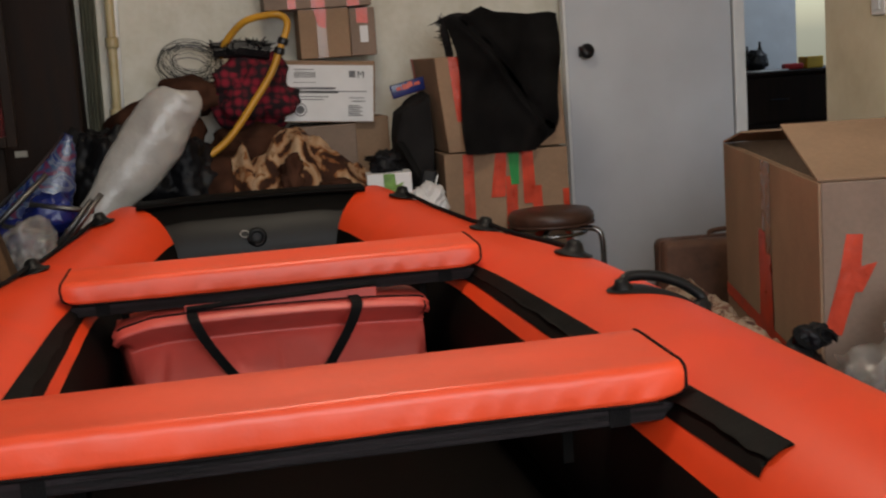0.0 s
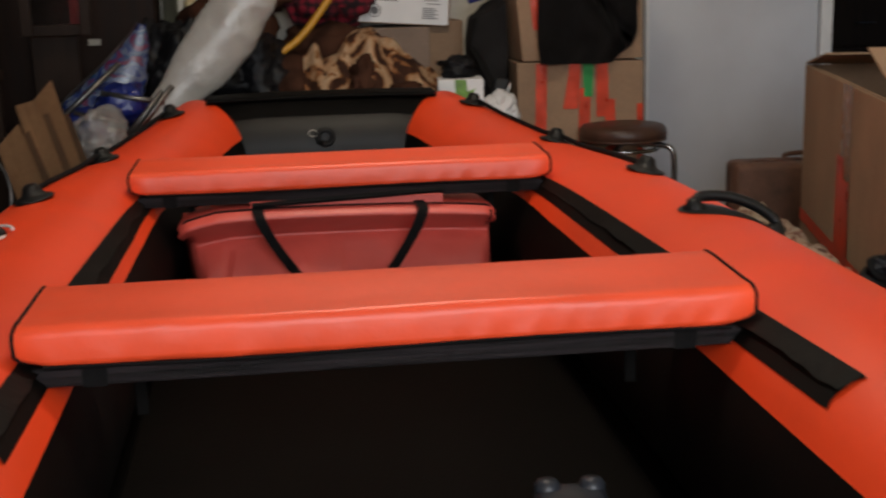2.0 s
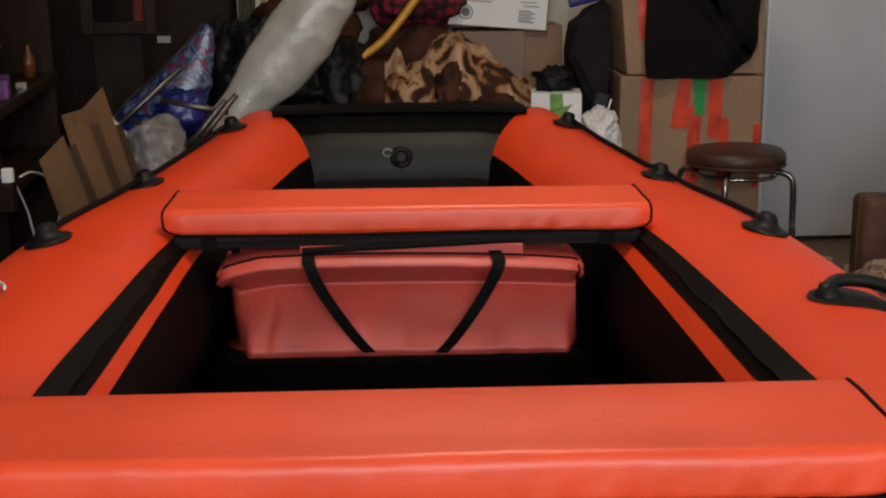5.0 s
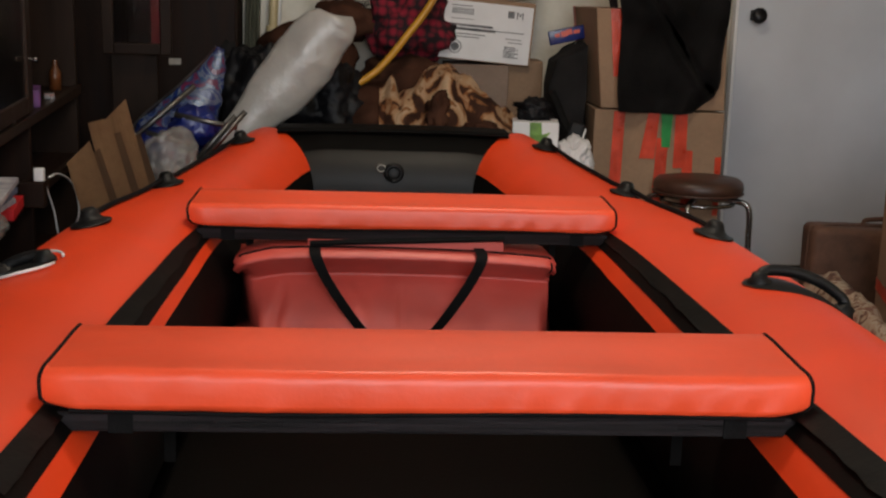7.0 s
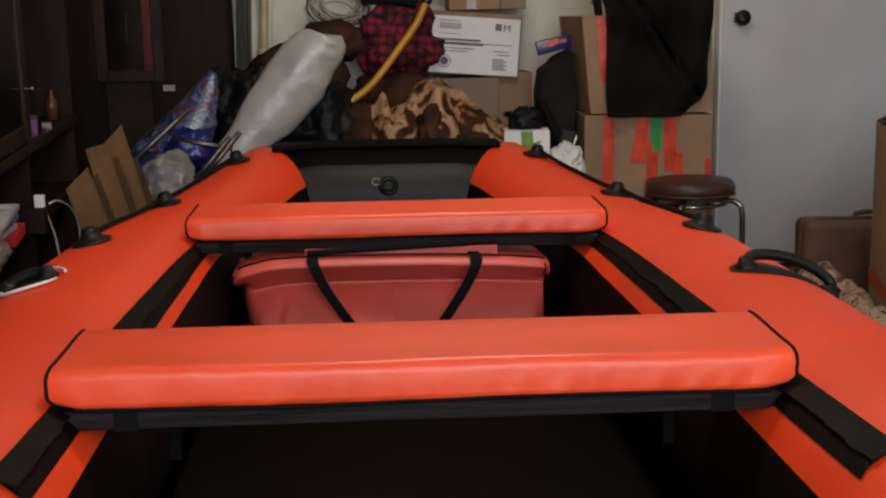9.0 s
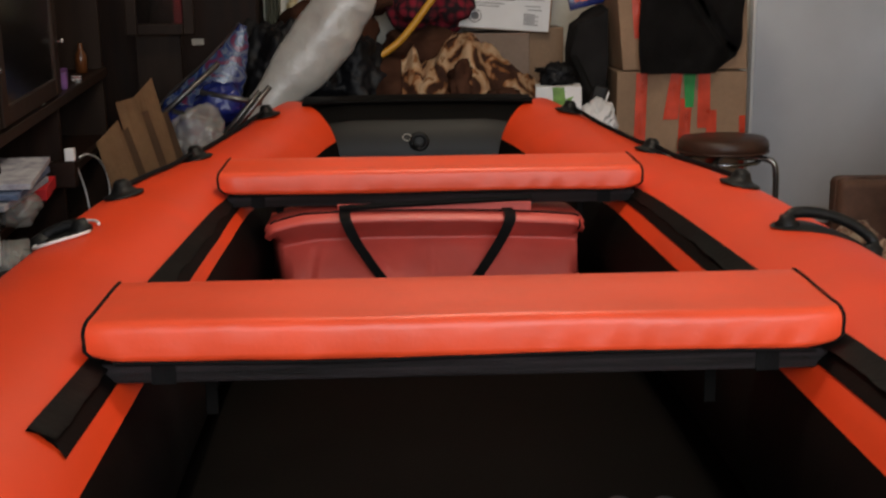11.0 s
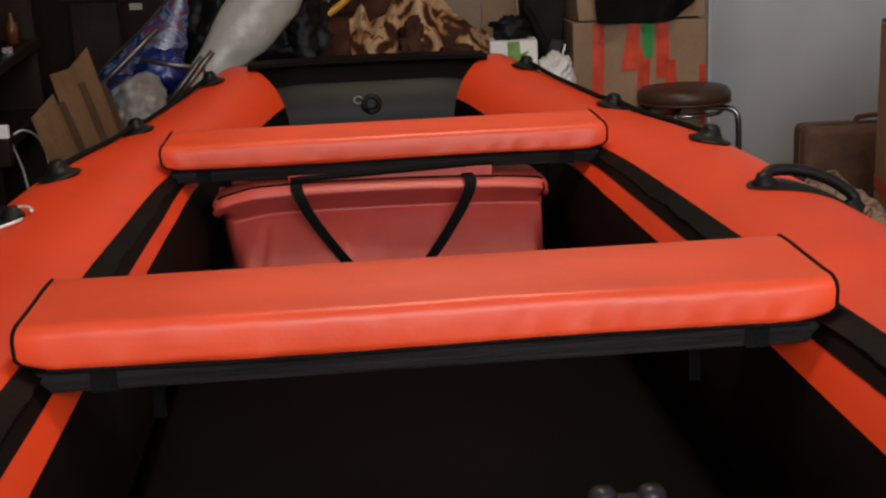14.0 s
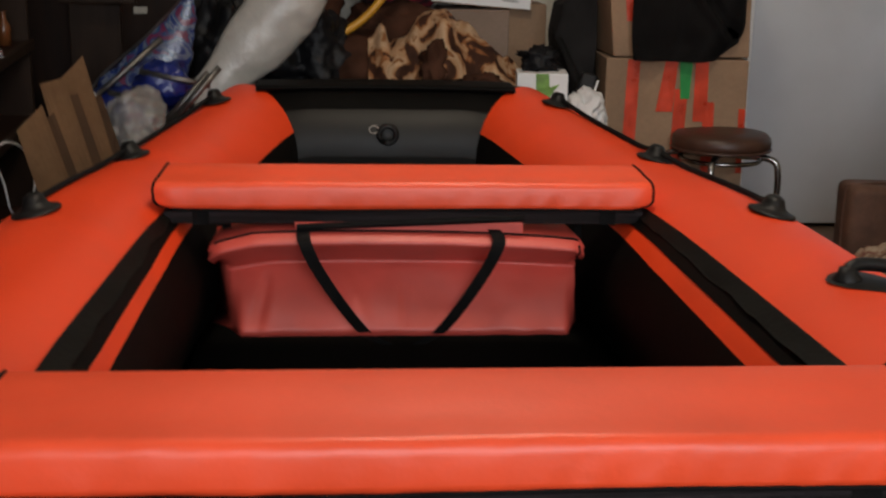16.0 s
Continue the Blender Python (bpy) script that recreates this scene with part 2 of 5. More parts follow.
def skin(i0, i1, a0, a1, n, lift=0.0):
    """A strip of the tube's skin; the ends may be angles or functions of the ring."""
    at = lambda a, i: a(i) if callable(a) else a
    return loft([ring_at(i, at(a0, i), at(a1, i), n, lift) for i in range(i0, i1)], close=False)


def colour_edge(i):
    """Angle of the line between orange and black on the tube's inner side."""
    y = CENTRE[i][1]
    return 157.0 if y > 2.1 else float(np.interp(y, (0.0, 0.6, 0.85, 1.15, 1.7, 2.0), (146.5, 148, 148, 145, 146, 147)))


last = len(CENTRE)
part("side_tube", skin(0, NH + 1, -60, colour_edge, 40), ORANGE, boat, "taut orange side tube", True)
part("side_tube", skin(NH + 4, last, -60, colour_edge, 40), ORANGE, boat, "taut orange side tube", True)
part("bow_tube", skin(NH, NH + 5, -180, 180, 48), GREY_PVC, boat, "dark grey bow tube", True)
part("inner_skirt", skin(0, NH + 1, colour_edge, 300, 24), BLACK_PVC, boat, "black lower side of the tube", True)
part("inner_skirt", skin(NH + 4, last, colour_edge, 300, 24), BLACK_PVC, boat, "black lower side of the tube", True)
# hull with its keel on the floor
hull = [[(sx * 0.55, y, 0.17 + lift), (sx * 0.3, y, 0.07 + lift), (0.0, y, 0.0 + lift * 1.2), (-sx * 0.3, y, 0.07 + lift), (-sx * 0.55, y, 0.17 + lift)] for sx, y, lift in ((1, -1.0, 0), (1, 0.0, 0), (1, 1.0, 0), (0.93, 1.5, 0.0), (0.7, 2.0, 0.10), (0.5, 2.2, 0.2))]
part("hull", loft(hull, close=False), BLACK_PVC, boat, "black hull with a keel", True)
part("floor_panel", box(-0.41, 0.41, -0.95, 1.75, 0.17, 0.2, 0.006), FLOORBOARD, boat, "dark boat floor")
part("transom", box(-0.40, 0.40, -1.0, -0.965, 0.12, 0.5, 0.01), PLY, boat)


def on_tube(side, y, a, lift=0.0):
    ys = np.array([p[1] for p in HALF])
    i = int(np.clip(np.searchsorted(ys, y), 1, NH - 1))
    u = (y - ys[i - 1]) / (ys[i] - ys[i - 1])
    c, r = HALF[i - 1] * (1 - u) + HALF[i] * u, RAD[i - 1] * (1 - u) + RAD[i] * u + lift
    return Vector((side * (c[0] + r * math.cos(radians(a))), y, c[2] + r * math.sin(radians(a))))


def rail(side):
    """A black strip along the tube for the bench, with a loose upper flap whose inner edge lifts and waves."""
    ys = np.concatenate([np.linspace(-0.455 if side > 0 else -0.425, -0.1, 40), np.linspace(-0.08, 1.32, 50)])
    outer = ((-0.455, -0.16, 0.2, 0.6, 1.0, 1.3), (118.5, 121, 123, 125, 126.5, 127)) if side > 0 else ((-0.425, -0.17, 0.25, 0.6, 1.0, 1.3), (123, 125, 125.5, 128, 129.5, 129.5))
    inner = ((-0.455, 0.0, 0.26, 0.73, 1.05, 1.3), (134, 136.5, 138, 139, 138, 137)) if side > 0 else ((-0.425, 0.0, 0.35, 0.75, 1.05, 1.3), (137, 138.5, 140.5, 141.5, 139.5, 138))
    low, flap = [], []
    for k, y in enumerate(ys):
        a0, a1 = float(np.interp(y, *outer)), float(np.interp(y, *inner))
        low.append([on_tube(side, y + 0.012 * math.sin(u * 3.1) * (k == 0), a0 + (a1 - a0) * u, 0.0025) for u in np.linspace(0, 1, 6)])
        edge = a0 + 0.6 * (a1 - a0) + 1.4 * noise.noise(Vector((y * 9, side * 3.0, 1.0))) + 0.6 * noise.noise(Vector((y * 31, side, 5.0)))
        up = (0.006 + 0.006 * noise.noise(Vector((y * 8, side, 9.0)))) * float(np.clip((0.9 - y) / 0.6, 0.35, 1))
        flap.append([on_tube(side, y + 0.006, a0 + (edge - a0) * u, 0.004 + up * u ** 1.5) for u in np.linspace(0, 1, 6)])
    part("bench_rail", loft(low, close=False), BLACK_PVC, boat, "black bench rail strip", True)
    bm = loft(flap, close=False)
    bmesh.ops.solidify(bm, geom=list(bm.faces), thickness=0.0016)
    part("rail_flap", bm, RAIL_PVC, boat, "loose flap over the bench rail", True)


rail(1)
rail(-1)


def rope_holder(side, y, a):
    p = on_tube(side, y, a, 0.001)
    turn = pose(0, 0, 0, 0, side * (90 - a), 0)
    m = Matrix.Translation(p) @ turn
    bm = turned([(0.050, 0.0), (0.049, 0.003), (0.036, 0.006), (0.026, 0.012), (0.022, 0.02), (0.02, 0.026), (0.013, 0.031), (0.0, 0.032)], 18, m=m @ Matrix.Diagonal((0.8, 1.15, 1, 1)))
    part("rope_holder", bm, RUBBER, boat, "black rubber rope holder", True)
    return m @ Vector((0, 0, 0.018))


for s in (1, -1):
    knots = [rope_holder(s, y, 80) for y in (0.85, 1.456, 2.035)]
    pts = []
    for a, b in zip(knots, knots[1:]):
        for k in range(12):
            u = k / 12
            q = a.lerp(b, u)
            hold = on_tube(s, q.y, 74, 0.007)
            q = q.lerp(hold, min(1, 4 * u * (1 - u) * 1.5))
            pts.append(q)
    pts.append(knots[-1])
    part("safety_rope", tube(pts, 0.006, 8), STRAP, boat, "black rope between the holders", True)


def carry_handle(side, y, a0, a1, tall=1.0):
    """A handle across the tube, on a leaf-shaped base."""
    rings = []
    for k in range(17):
        u = k / 16
        a = a0 + (a1 - a0) * u
        w = 0.058 * math.sqrt(max(0.02, 1 - abs(2 * u - 1) ** 3))
        rings.append([on_tube(side, y + v, a, 0.004 - 0.003 * abs(v) / 0.05) for v in np.linspace(-w, w, 7)])
    h = part("carry_handle", loft(rings, close=False), RUBBER, boat, "black rubber carry handle", True)
    at = [a0 + (a1 - a0) * u for u in (0.13, 0.14, 0.20, 0.35, 0.5, 0.65, 0.80, 0.86, 0.87)]
    up = (0.0, 0.022, 0.036, 0.040, 0.041, 0.040, 0.036, 0.022, 0.0)
    back = (0, 0.004, 0.010, 0.012, 0.012, 0.012, 0.010, 0.004, 0)
    arc = [on_tube(side, y + q, a, l) for a, l, q in zip(at, [tall * q for q in up], back)]
    part("grip", tube(spline(arc, 6), 0.0108, 10, flat=0.9), RUBBER, h, "", True)
    for u in (0.13, 0.87):
        foot = on_tube(side, y, a0 + (a1 - a0) * u, 0.0)
        m = Matrix.Translation(foot) @ pose(0, 0, 0, 0, side * (90 - a0 - (a1 - a0) * u), 0)
        part("socket", turned([(0.021, 0.0), (0.020, 0.006), (0.014, 0.012), (0.0115, 0.020)], 14, m=m), RUBBER, h, "", True)


carry_handle(1, 0.40, 101, 41, 0.58)
carry_handle(-1, 0.49, 84, 56, 0.3)
lip = [[(sx * 0.40, y, 0.602 + dz), (sx * 0.2, y, 0.606 + dz), (0, y, 0.607 + dz), (-sx * 0.2, y, 0.606 + dz), (-sx * 0.40, y, 0.602 + dz)] for sx, y, dz in ((0.86, 2.25, -0.002), (0.86, 2.13, -0.006), (0.86, 2.122, 0.0), (0.86, 2.125, 0.006), (0.86, 2.14, 0.009), (0.86, 2.25, 0.010))]
part("bow_lip", loft(lip, close=False), BLACK_PVC, boat, "black edge strip over the bow", True)
# Shade below the lip, put on as a black strip over the grey tube.
part("bow_shade", skin(NH, NH + 5, 92, 137, 12, 0.002), BLACK_PVC, boat, "black band standing in for shade along the top of the bow", True)
CORD = material("grey_white_cord", (0.42, 0.40, 0.36), 0.8, var=0.15)
ring = part("tow_ring", tube([(0.022 * math.cos(a), 2.029, 0.497 + 0.022 * math.sin(a)) for a in np.linspace(-1.9, 3.7, 25)], 0.0062, 8), RUBBER, boat, "black ring valve on the bow", True)
part("valve_cap", turned([(0.030, 0), (0.028, 0.002), (0.01, 0.003), (0, 0.003)], 18, m=pose(0, 2.037, 0.497, 90)), GREY_PVC, boat, "", True)
part("cord", tube([(-0.036 + 0.012 * math.cos(a), 2.022, 0.512 + 0.010 * math.sin(a)) for a in np.linspace(0.2, 5.6, 14)], 0.0018, 6), CORD, boat, "white cord loop")


# ---- benches ----
def bench(y, long, D):
    b = thing("bench_seat", "padded orange bench with black piping on a plywood board", "seat", pose(0, y, 0), "benches across the boat")
    z0, z1 = 0.514, 0.579

    def end_at(yy, z):
        """Half length of the pad: it swells at mid height and tucks in above, below and behind."""
        h = min(1, max(0, (z - z0) / (z1 - z0)))
        return long + float(np.interp(h, (0, 0.06, 0.15, 0.28, 0.45, 0.7, 1.0), (-0.036, -0.024, -0.011, -0.003, 0, -0.002, -0.008))) + 0.009 * (-yy / D) - 0.009

    def section(f):
        """The pad's rounded section at the share f of its length: the top slopes down a little to the front."""
        x = f * long
        pts = []
        sag = 0.0022 * noise.noise(Vector((x * 4, y, 0.3))) + 0.0005 * noise.noise(Vector((x * 19, y, 4.3)))
        corners = ((-D + 0.019, z1 - 0.012 - 0.016, 180, 0.016), (-0.016, z1 - 0.016, 90, 0.016), (-0.012, z0 + 0.012, 0, 0.012), (-D + 0.011, z0 + 0.012, -90, 0.012))
        tuck = 0.007 * max(0, (abs(f) - 0.93) / 0.07) ** 2
        for cy, cz, a0, r in corners:
            for a in np.linspace(a0, a0 - 90, 7):
                wave = sag if a0 == 180 else 0.6 * sag if a0 == -90 else 0
                pucker = (0.0006 if a0 == 180 else 0.0014) * noise.noise(Vector((x * 34 + a * 0.02, a * 0.012, y + 2.0))) * (min(1, (a - 90) / 45) if a0 == 180 else 1) if a0 in (180, -90) else 0
                pts.append((cy + (r + pucker) * math.cos(radians(a)) + (tuck if a0 in (180, -90) else 0), cz + (r + pucker) * math.sin(radians(a)) + wave + (tuck if a0 in (0, -90) else 0)))
            if a0 == 180:
                for k in range(7):
                    q = (k + 1) / 8
                    pts.append((-D + 0.019 + (D - 0.037) * q, z1 - 0.012 + 0.012 * q * q * (3 - 2 * q) + sag * (1 - q) + 0.0012 * math.sin(math.pi * q) * noise.noise(Vector((x * 6, q * 3, y)))))
        return [(f * end_at(*q), *q) for q in pts]

    shares = np.concatenate([[-1, -0.99, -0.975, -0.955], np.linspace(-0.93, 0.93, 110), [0.955, 0.975, 0.99, 1]])
    part("cushion", loft([section(f) for f in shares]), SEAT, b, "soft orange cushion", True)
    for s in (-1, 1):
        loop = section(s * 0.994)
        part("piping", tube(loop + loop[:1], 0.0026, 6, cap=False), STRAP, b, "black piping", True)
    part("seam", tube([(x, -D + 0.001, z0 + 0.002 + 0.002 * math.sin(x * 9)) for x in np.linspace(-long + 0.04, long - 0.04, 30)], 0.0026, 6), STRAP, b)
    part("board", box(-long + 0.022, long - 0.022, -D + 0.008, -0.01, 0.4885, 0.5132, 0.003), PLY, b, "dark stained plywood board")
    for s in (-1, 1):
        part("strap", box(s * 0.375 - 0.015, s * 0.375 + 0.015, -D + 0.0065, -0.007, 0.487, 0.5145, 0.001), STRAP, b, "black webbing strap")
        part("strap_end", box(s * 0.335 - 0.008, s * 0.335 + 0.008, -0.052, -0.049, 0.405, 0.4884, 0.001), BLACK_PVC, b, "loose end of a black strap")
    return b


near_bench = bench(0.0, 0.474, 0.178)
far_bench = bench(1.168, 0.464, 0.139)


# ---- bag under the far bench ----
def underseat_bag():
    b = thing("underseat_bag", "coral red bag with black straps hung under the bench", "bag", pose(0, 1.0, 0))
    X0, X1, Y0, Y1, Z0, Z1 = -0.362, 0.330, 0.0, 0.2, 0.294, 0.466

    LEVELS = [0, 0.08, 0.16, 0.24, 0.32, 0.40, 0.47, 0.53, 0.57, 0.60, 0.62, 0.64, 0.66, 0.69, 0.72, 0.75, 0.78, 0.81, 0.84, 0.86, 0.88, 0.90, 0.925, 0.95, 0.975, 1.0]

    def ring(u):
        """Section of the bag: the rounded lid edge stands out, the wall tucks in under it and swells again below."""
        edge = min(u, 1 - u)
        pts = []
        corner = max(0, 1 - edge / 0.035) ** 2
        for v in LEVELS:
            tuck = float(np.interp(v, (0, 0.45, 0.64, 0.80, 0.95, 1.0), (1, 0.97, 0.85, 0.40, 0.0, 0.1)))
            left, right = X0 + 0.040 * tuck, X1 - 0.008 * tuck - 0.006 * (1 - v)
            x = left + (right - left) * u
            prof = float(np.interp(v, (0, 0.2, 0.4, 0.56, 0.62, 0.66, 0.72, 0.80, 0.88, 0.93, 0.96, 1.0), (-0.028, -0.006, 0.020, 0.045, 0.057, 0.066, 0.050, 0.027, 0.006, -0.008, -0.009, 0.003)))
            crease = 0.012 * noise.noise(Vector((u * 6, v * 2.2, 1.2))) + 0.003 * noise.noise(Vector((u * 15 + v * 6, v * 4, 3.2)))
            crease += 0.010 * math.exp(-(((u - 0.09) - 0.07 * (v - 0.3)) / 0.016) ** 2) - 0.010 * math.exp(-(((u - 0.34) + 0.14 * (v - 0.4)) / 0.03) ** 2)
            centre = 0.005 * math.exp(-((u - 0.5) / 0.008) ** 2)
            crease = (crease + centre) * math.sin(math.pi * min(1, v * 1.62))
            side = 0.05 * max(0, 1 - edge / 0.03) * (1 - v) ** 0.5
            sag = 0.007 * math.sin(3 * u + 0.5) * v - 0.008 * (2 * u - 1) ** 4 * v - 0.014 * v * max(0, 0.12 - u) / 0.12
            band = 0.004 * noise.noise(Vector((u * 16 - v * 5, v * 3, 8.0))) * max(0, math.sin(math.pi * (v - 0.62) / 0.38))
            pts.append((x, Y0 + prof + crease + side * max(0, 1 - v / 0.62) + band + 0.02 * corner * (v > 0.7), Z0 + (Z1 - Z0) * v + sag - 0.012 * corner * (v > 0.85)))
        x = X0 + (X1 - X0) * u
        top = pts[-1][2]
        pts += [(x, Y0 + 0.016, top + 0.007), (x, Y0 + 0.06, top + 0.011), (x, Y1 - 0.02, top + 0.004), (x, Y1, Z1 - 0.02), (x, Y1, Z0 + 0.01), (x, Y0 + 0.06, Z0)]
        return pts

    rings = [ring(u) for u in np.linspace(0, 1, 110)]
    part("body", loft(rings), BAG, b, "creased coral red coated fabric body", True)
    part("zip", tube([(r[26][0], r[26][1], r[26][2] + 0.001) for r in rings[2:-2]], 0.0024, 6), STRAP, b, "black zip piping", True)
    part("piping", tube([Vector(rings[-3][k]) + Vector((0.001, -0.001, 0)) for k in range(19, 26)], 0.0022, 6), STRAP, b, "black corner piping", True)
    part("hanger", box(-0.205, 0.215, 0.022, 0.034, 0.472, 0.494, 0.002), BAG, b, "red hanging flap under the board")
    part("velcro", tube([(x, 0.014, 0.488 + 0.016 * (x + 0.2) / 0.4) for x in np.linspace(-0.20, 0.215, 10)], 0.0065, 6), STRAP, b, "black hook and loop strip")
    for x0, x1 in ((-0.185, -0.075), (0.165, 0.058)):
        pts = spline([(x0 - 0.004, 0.02, 0.482), (x0, -0.024, 0.468), (x0 + (x1 - x0) * 0.2, -0.028, 0.42), (x0 + (x1 - x0) * 0.62, -0.03, 0.35), (x1, -0.024, 0.298), (x1 + (x1 - x0) * 0.35, -0.02, 0.275)], 6)
        rings = [[(p[0] - 0.012, p[1] - 0.002, p[2]), (p[0] + 0.012, p[1] - 0.002, p[2]), (p[0] + 0.012, p[1] + 0.002, p[2]), (p[0] - 0.012, p[1] + 0.002, p[2])] for p in pts]
        part("strap", loft(rings), STRAP, b, "black webbing handle")


underseat_bag()
bm = box(-0.05, 0.05, -0.045, 0.045, 0.0, 0.076, 0.014, 3)
for sx in (-0.031, 0.031):
    turned([(0.019, 0.058), (0.019, 0.077), (0.014, 0.085), (0.0, 0.087)], 14, bm, pose(sx, 0.028, 0))
tank = alone("plastic_box", bm, material("grey_plastic", (0.035, 0.039, 0.048), 0.3, var=0.15), "small grey plastic box with rounded corners on the boat floor", "box", smooth=True)
tank.matrix_world = pose(0.235, -0.125, 0.2005, 0, 0, -4)


# ---- stool ----
def stool():
    s = thing("stool", "round brown leatherette stool with bent chrome legs", "stool", pose(1.03, 2.50, -0.0, 0, 0, 20))
    part("seat", turned([(0.0, 0.384), (0.130, 0.384), (0.145, 0.392), (0.150, 0.408), (0.147, 0.426), (0.135, 0.438), (0.08, 0.445), (0.0, 0.446)], 40), BROWN_LEATHER, s, "brown padded seat", True)
    part("seat_rim", tube([(0.148 * math.cos(a), 0.148 * math.sin(a), 0.392) for a in np.linspace(0, 2 * math.pi, 41)], 0.004, 6, cap=False), BROWN_LEATHER, s, "", True)
    for k in range(4):
        a = math.pi / 4 + k * math.pi / 2
        c, q = math.cos(a), math.sin(a)
        pts = spline([(0.05 * c, 0.05 * q, 0.370), (0.12 * c, 0.12 * q, 0.370), (0.162 * c, 0.162 * q, 0.360), (0.175 * c, 0.175 * q, 0.32), (0.178 * c, 0.178 * q, 0.2), (0.19 * c, 0.19 * q, 0.012)], 6)
        leg = part("leg", tube(pts, 0.010, 10), CHROME, s, "bent chrome leg", True)
        part("foot", turned([(0.013, 0), (0.013, 0.016), (0.011, 0.02)], 10, m=pose(0.19 * c, 0.19 * q, 0)), RUBBER, leg)
    part("brace", tube([(0.12 * math.cos(a), 0.12 * math.sin(a), 0.358) for a in np.linspace(0, 2 * math.pi, 33)], 0.007, 8, cap=False), CHROME, s, "", True)


stool()


# ---- cartons by the door ----
def quad_sheet(p, n, lift=0.0015, nu=6, nv=6, wav=0.0):
    """A thin sheet over four corners, raised along n."""
    a, b, c, d = (Vector(q) for q in p)
    n = Vector(n)
    top = [[(a.lerp(b, i / nu)).lerp(d.lerp(c, i / nu), j / nv) + n * (lift + wav * noise.noise(Vector((i * 0.9, j * 0.9, a.x * 9)))) for i in range(nu + 1)] for j in range(nv + 1)]
    bm = bmesh.new()
    vs = [[bm.verts.new(q) for q in r] for r in top]
    for j in range(nv):
        for i in range(nu):
            bm.faces.new((vs[j][i], vs[j][i + 1], vs[j + 1][i + 1], vs[j + 1][i]))
    return bm


def tape(parent, mat, pts, n, label=""):
    return part("tape", quad_sheet(pts, n, 0.0012, 4, 8, 0.0006), mat, parent, label)


def hexa(p, bm=None):
    bm = bm or bmesh.new()
    v = [bm.verts.new(q) for q in p]
    for f in ((0, 1, 2, 3), (4, 5, 6, 7), (0, 1, 5, 4), (1, 2, 6, 5), (2, 3, 7, 6), (3, 0, 4, 7)):
        bm.faces.new([v[i] for i in f])
    bmesh.ops.recalc_face_normals(bm, faces=bm.faces)
    bmesh.ops.bevel(bm, geom=list(bm.edges), offset=0.004, segments=2, affect="EDGES", profile=0.5)
    return bm


F = (0, -1, 0)
c = thing("carton", "closed brown carton with orange and green tape, carrying another", "box", group="cartons by the door")
part("body", hexa([(0.68, 2.57, 0), (1.125, 2.57, 0), (1.125, 3.0, 0), (0.70, 3.0, 0), (0.68, 2.57, 0.652), (1.122, 2.57, 0.648), (1.12, 3.0, 0.65), (0.70, 3.0, 0.652)]), CARD, c)
y = 2.568
tape(c, TAPE, [(0.745, y, 0.648), (0.783, y, 0.648), (0.775, y, 0.2), (0.735, y, 0.2)], F)
tape(c, TAPE, [(0.862, y, 0.648), (0.90, y, 0.648), (0.89, y, 0.49), (0.838, y, 0.49)], F)
tape(c, TAPE, [(0.895, y, 0.56), (0.935, y, 0.56), (0.925, y, 0.2), (0.885, y, 0.2)], F)
tape(c, TAPE, [(0.955, y, 0.648), (0.995, y, 0.648), (1.0, y, 0.46), (0.955, y, 0.46)], F)
tape(c, TAPE, [(0.985, y - 0.001, 0.52), (1.02, y - 0.001, 0.52), (1.025, y - 0.001, 0.3), (0.99, y - 0.001, 0.3)], F)
tape(c, TAPE, [(1.098, y, 0.5), (1.12, y, 0.5), (1.12, y, 0.3), (1.102, y, 0.3)], F)
tape(c, GREEN_TAPE, [(0.905, y - 0.002, 0.65), (0.945, y - 0.002, 0.65), (0.94, y - 0.002, 0.53), (0.912, y - 0.002, 0.53)], F)
c = thing("carton", "leaning brown carton with orange tape along its edge", "box", group="cartons by the door")
part("body", hexa([(0.70, 2.57, 0.656), (1.12, 2.57, 0.656), (1.12, 2.97, 0.656), (0.69, 2.93, 0.656), (0.668, 2.57, 0.985), (1.11, 2.57, 0.985), (1.11, 2.97, 0.985), (0.648, 2.93, 0.985)]), CARD, c)
tape(c, TAPE, [(0.715, 2.569, 0.984), (0.765, 2.569, 0.984), (0.785, 2.569, 0.762), (0.735, 2.569, 0.762)], F)
tape(c, TAPE, [(0.6475, 2.93, 0.985), (0.6495, 2.89, 0.985), (0.672, 2.89, 0.80), (0.670, 2.93, 0.80)], (-1, -0.1, 0))
tape(c, TAPE, [(0.655, 2.92, 0.986), (0.715, 2.571, 0.986), (0.765, 2.571, 0.986), (0.70, 2.92, 0.986)], (0, 0, 1))


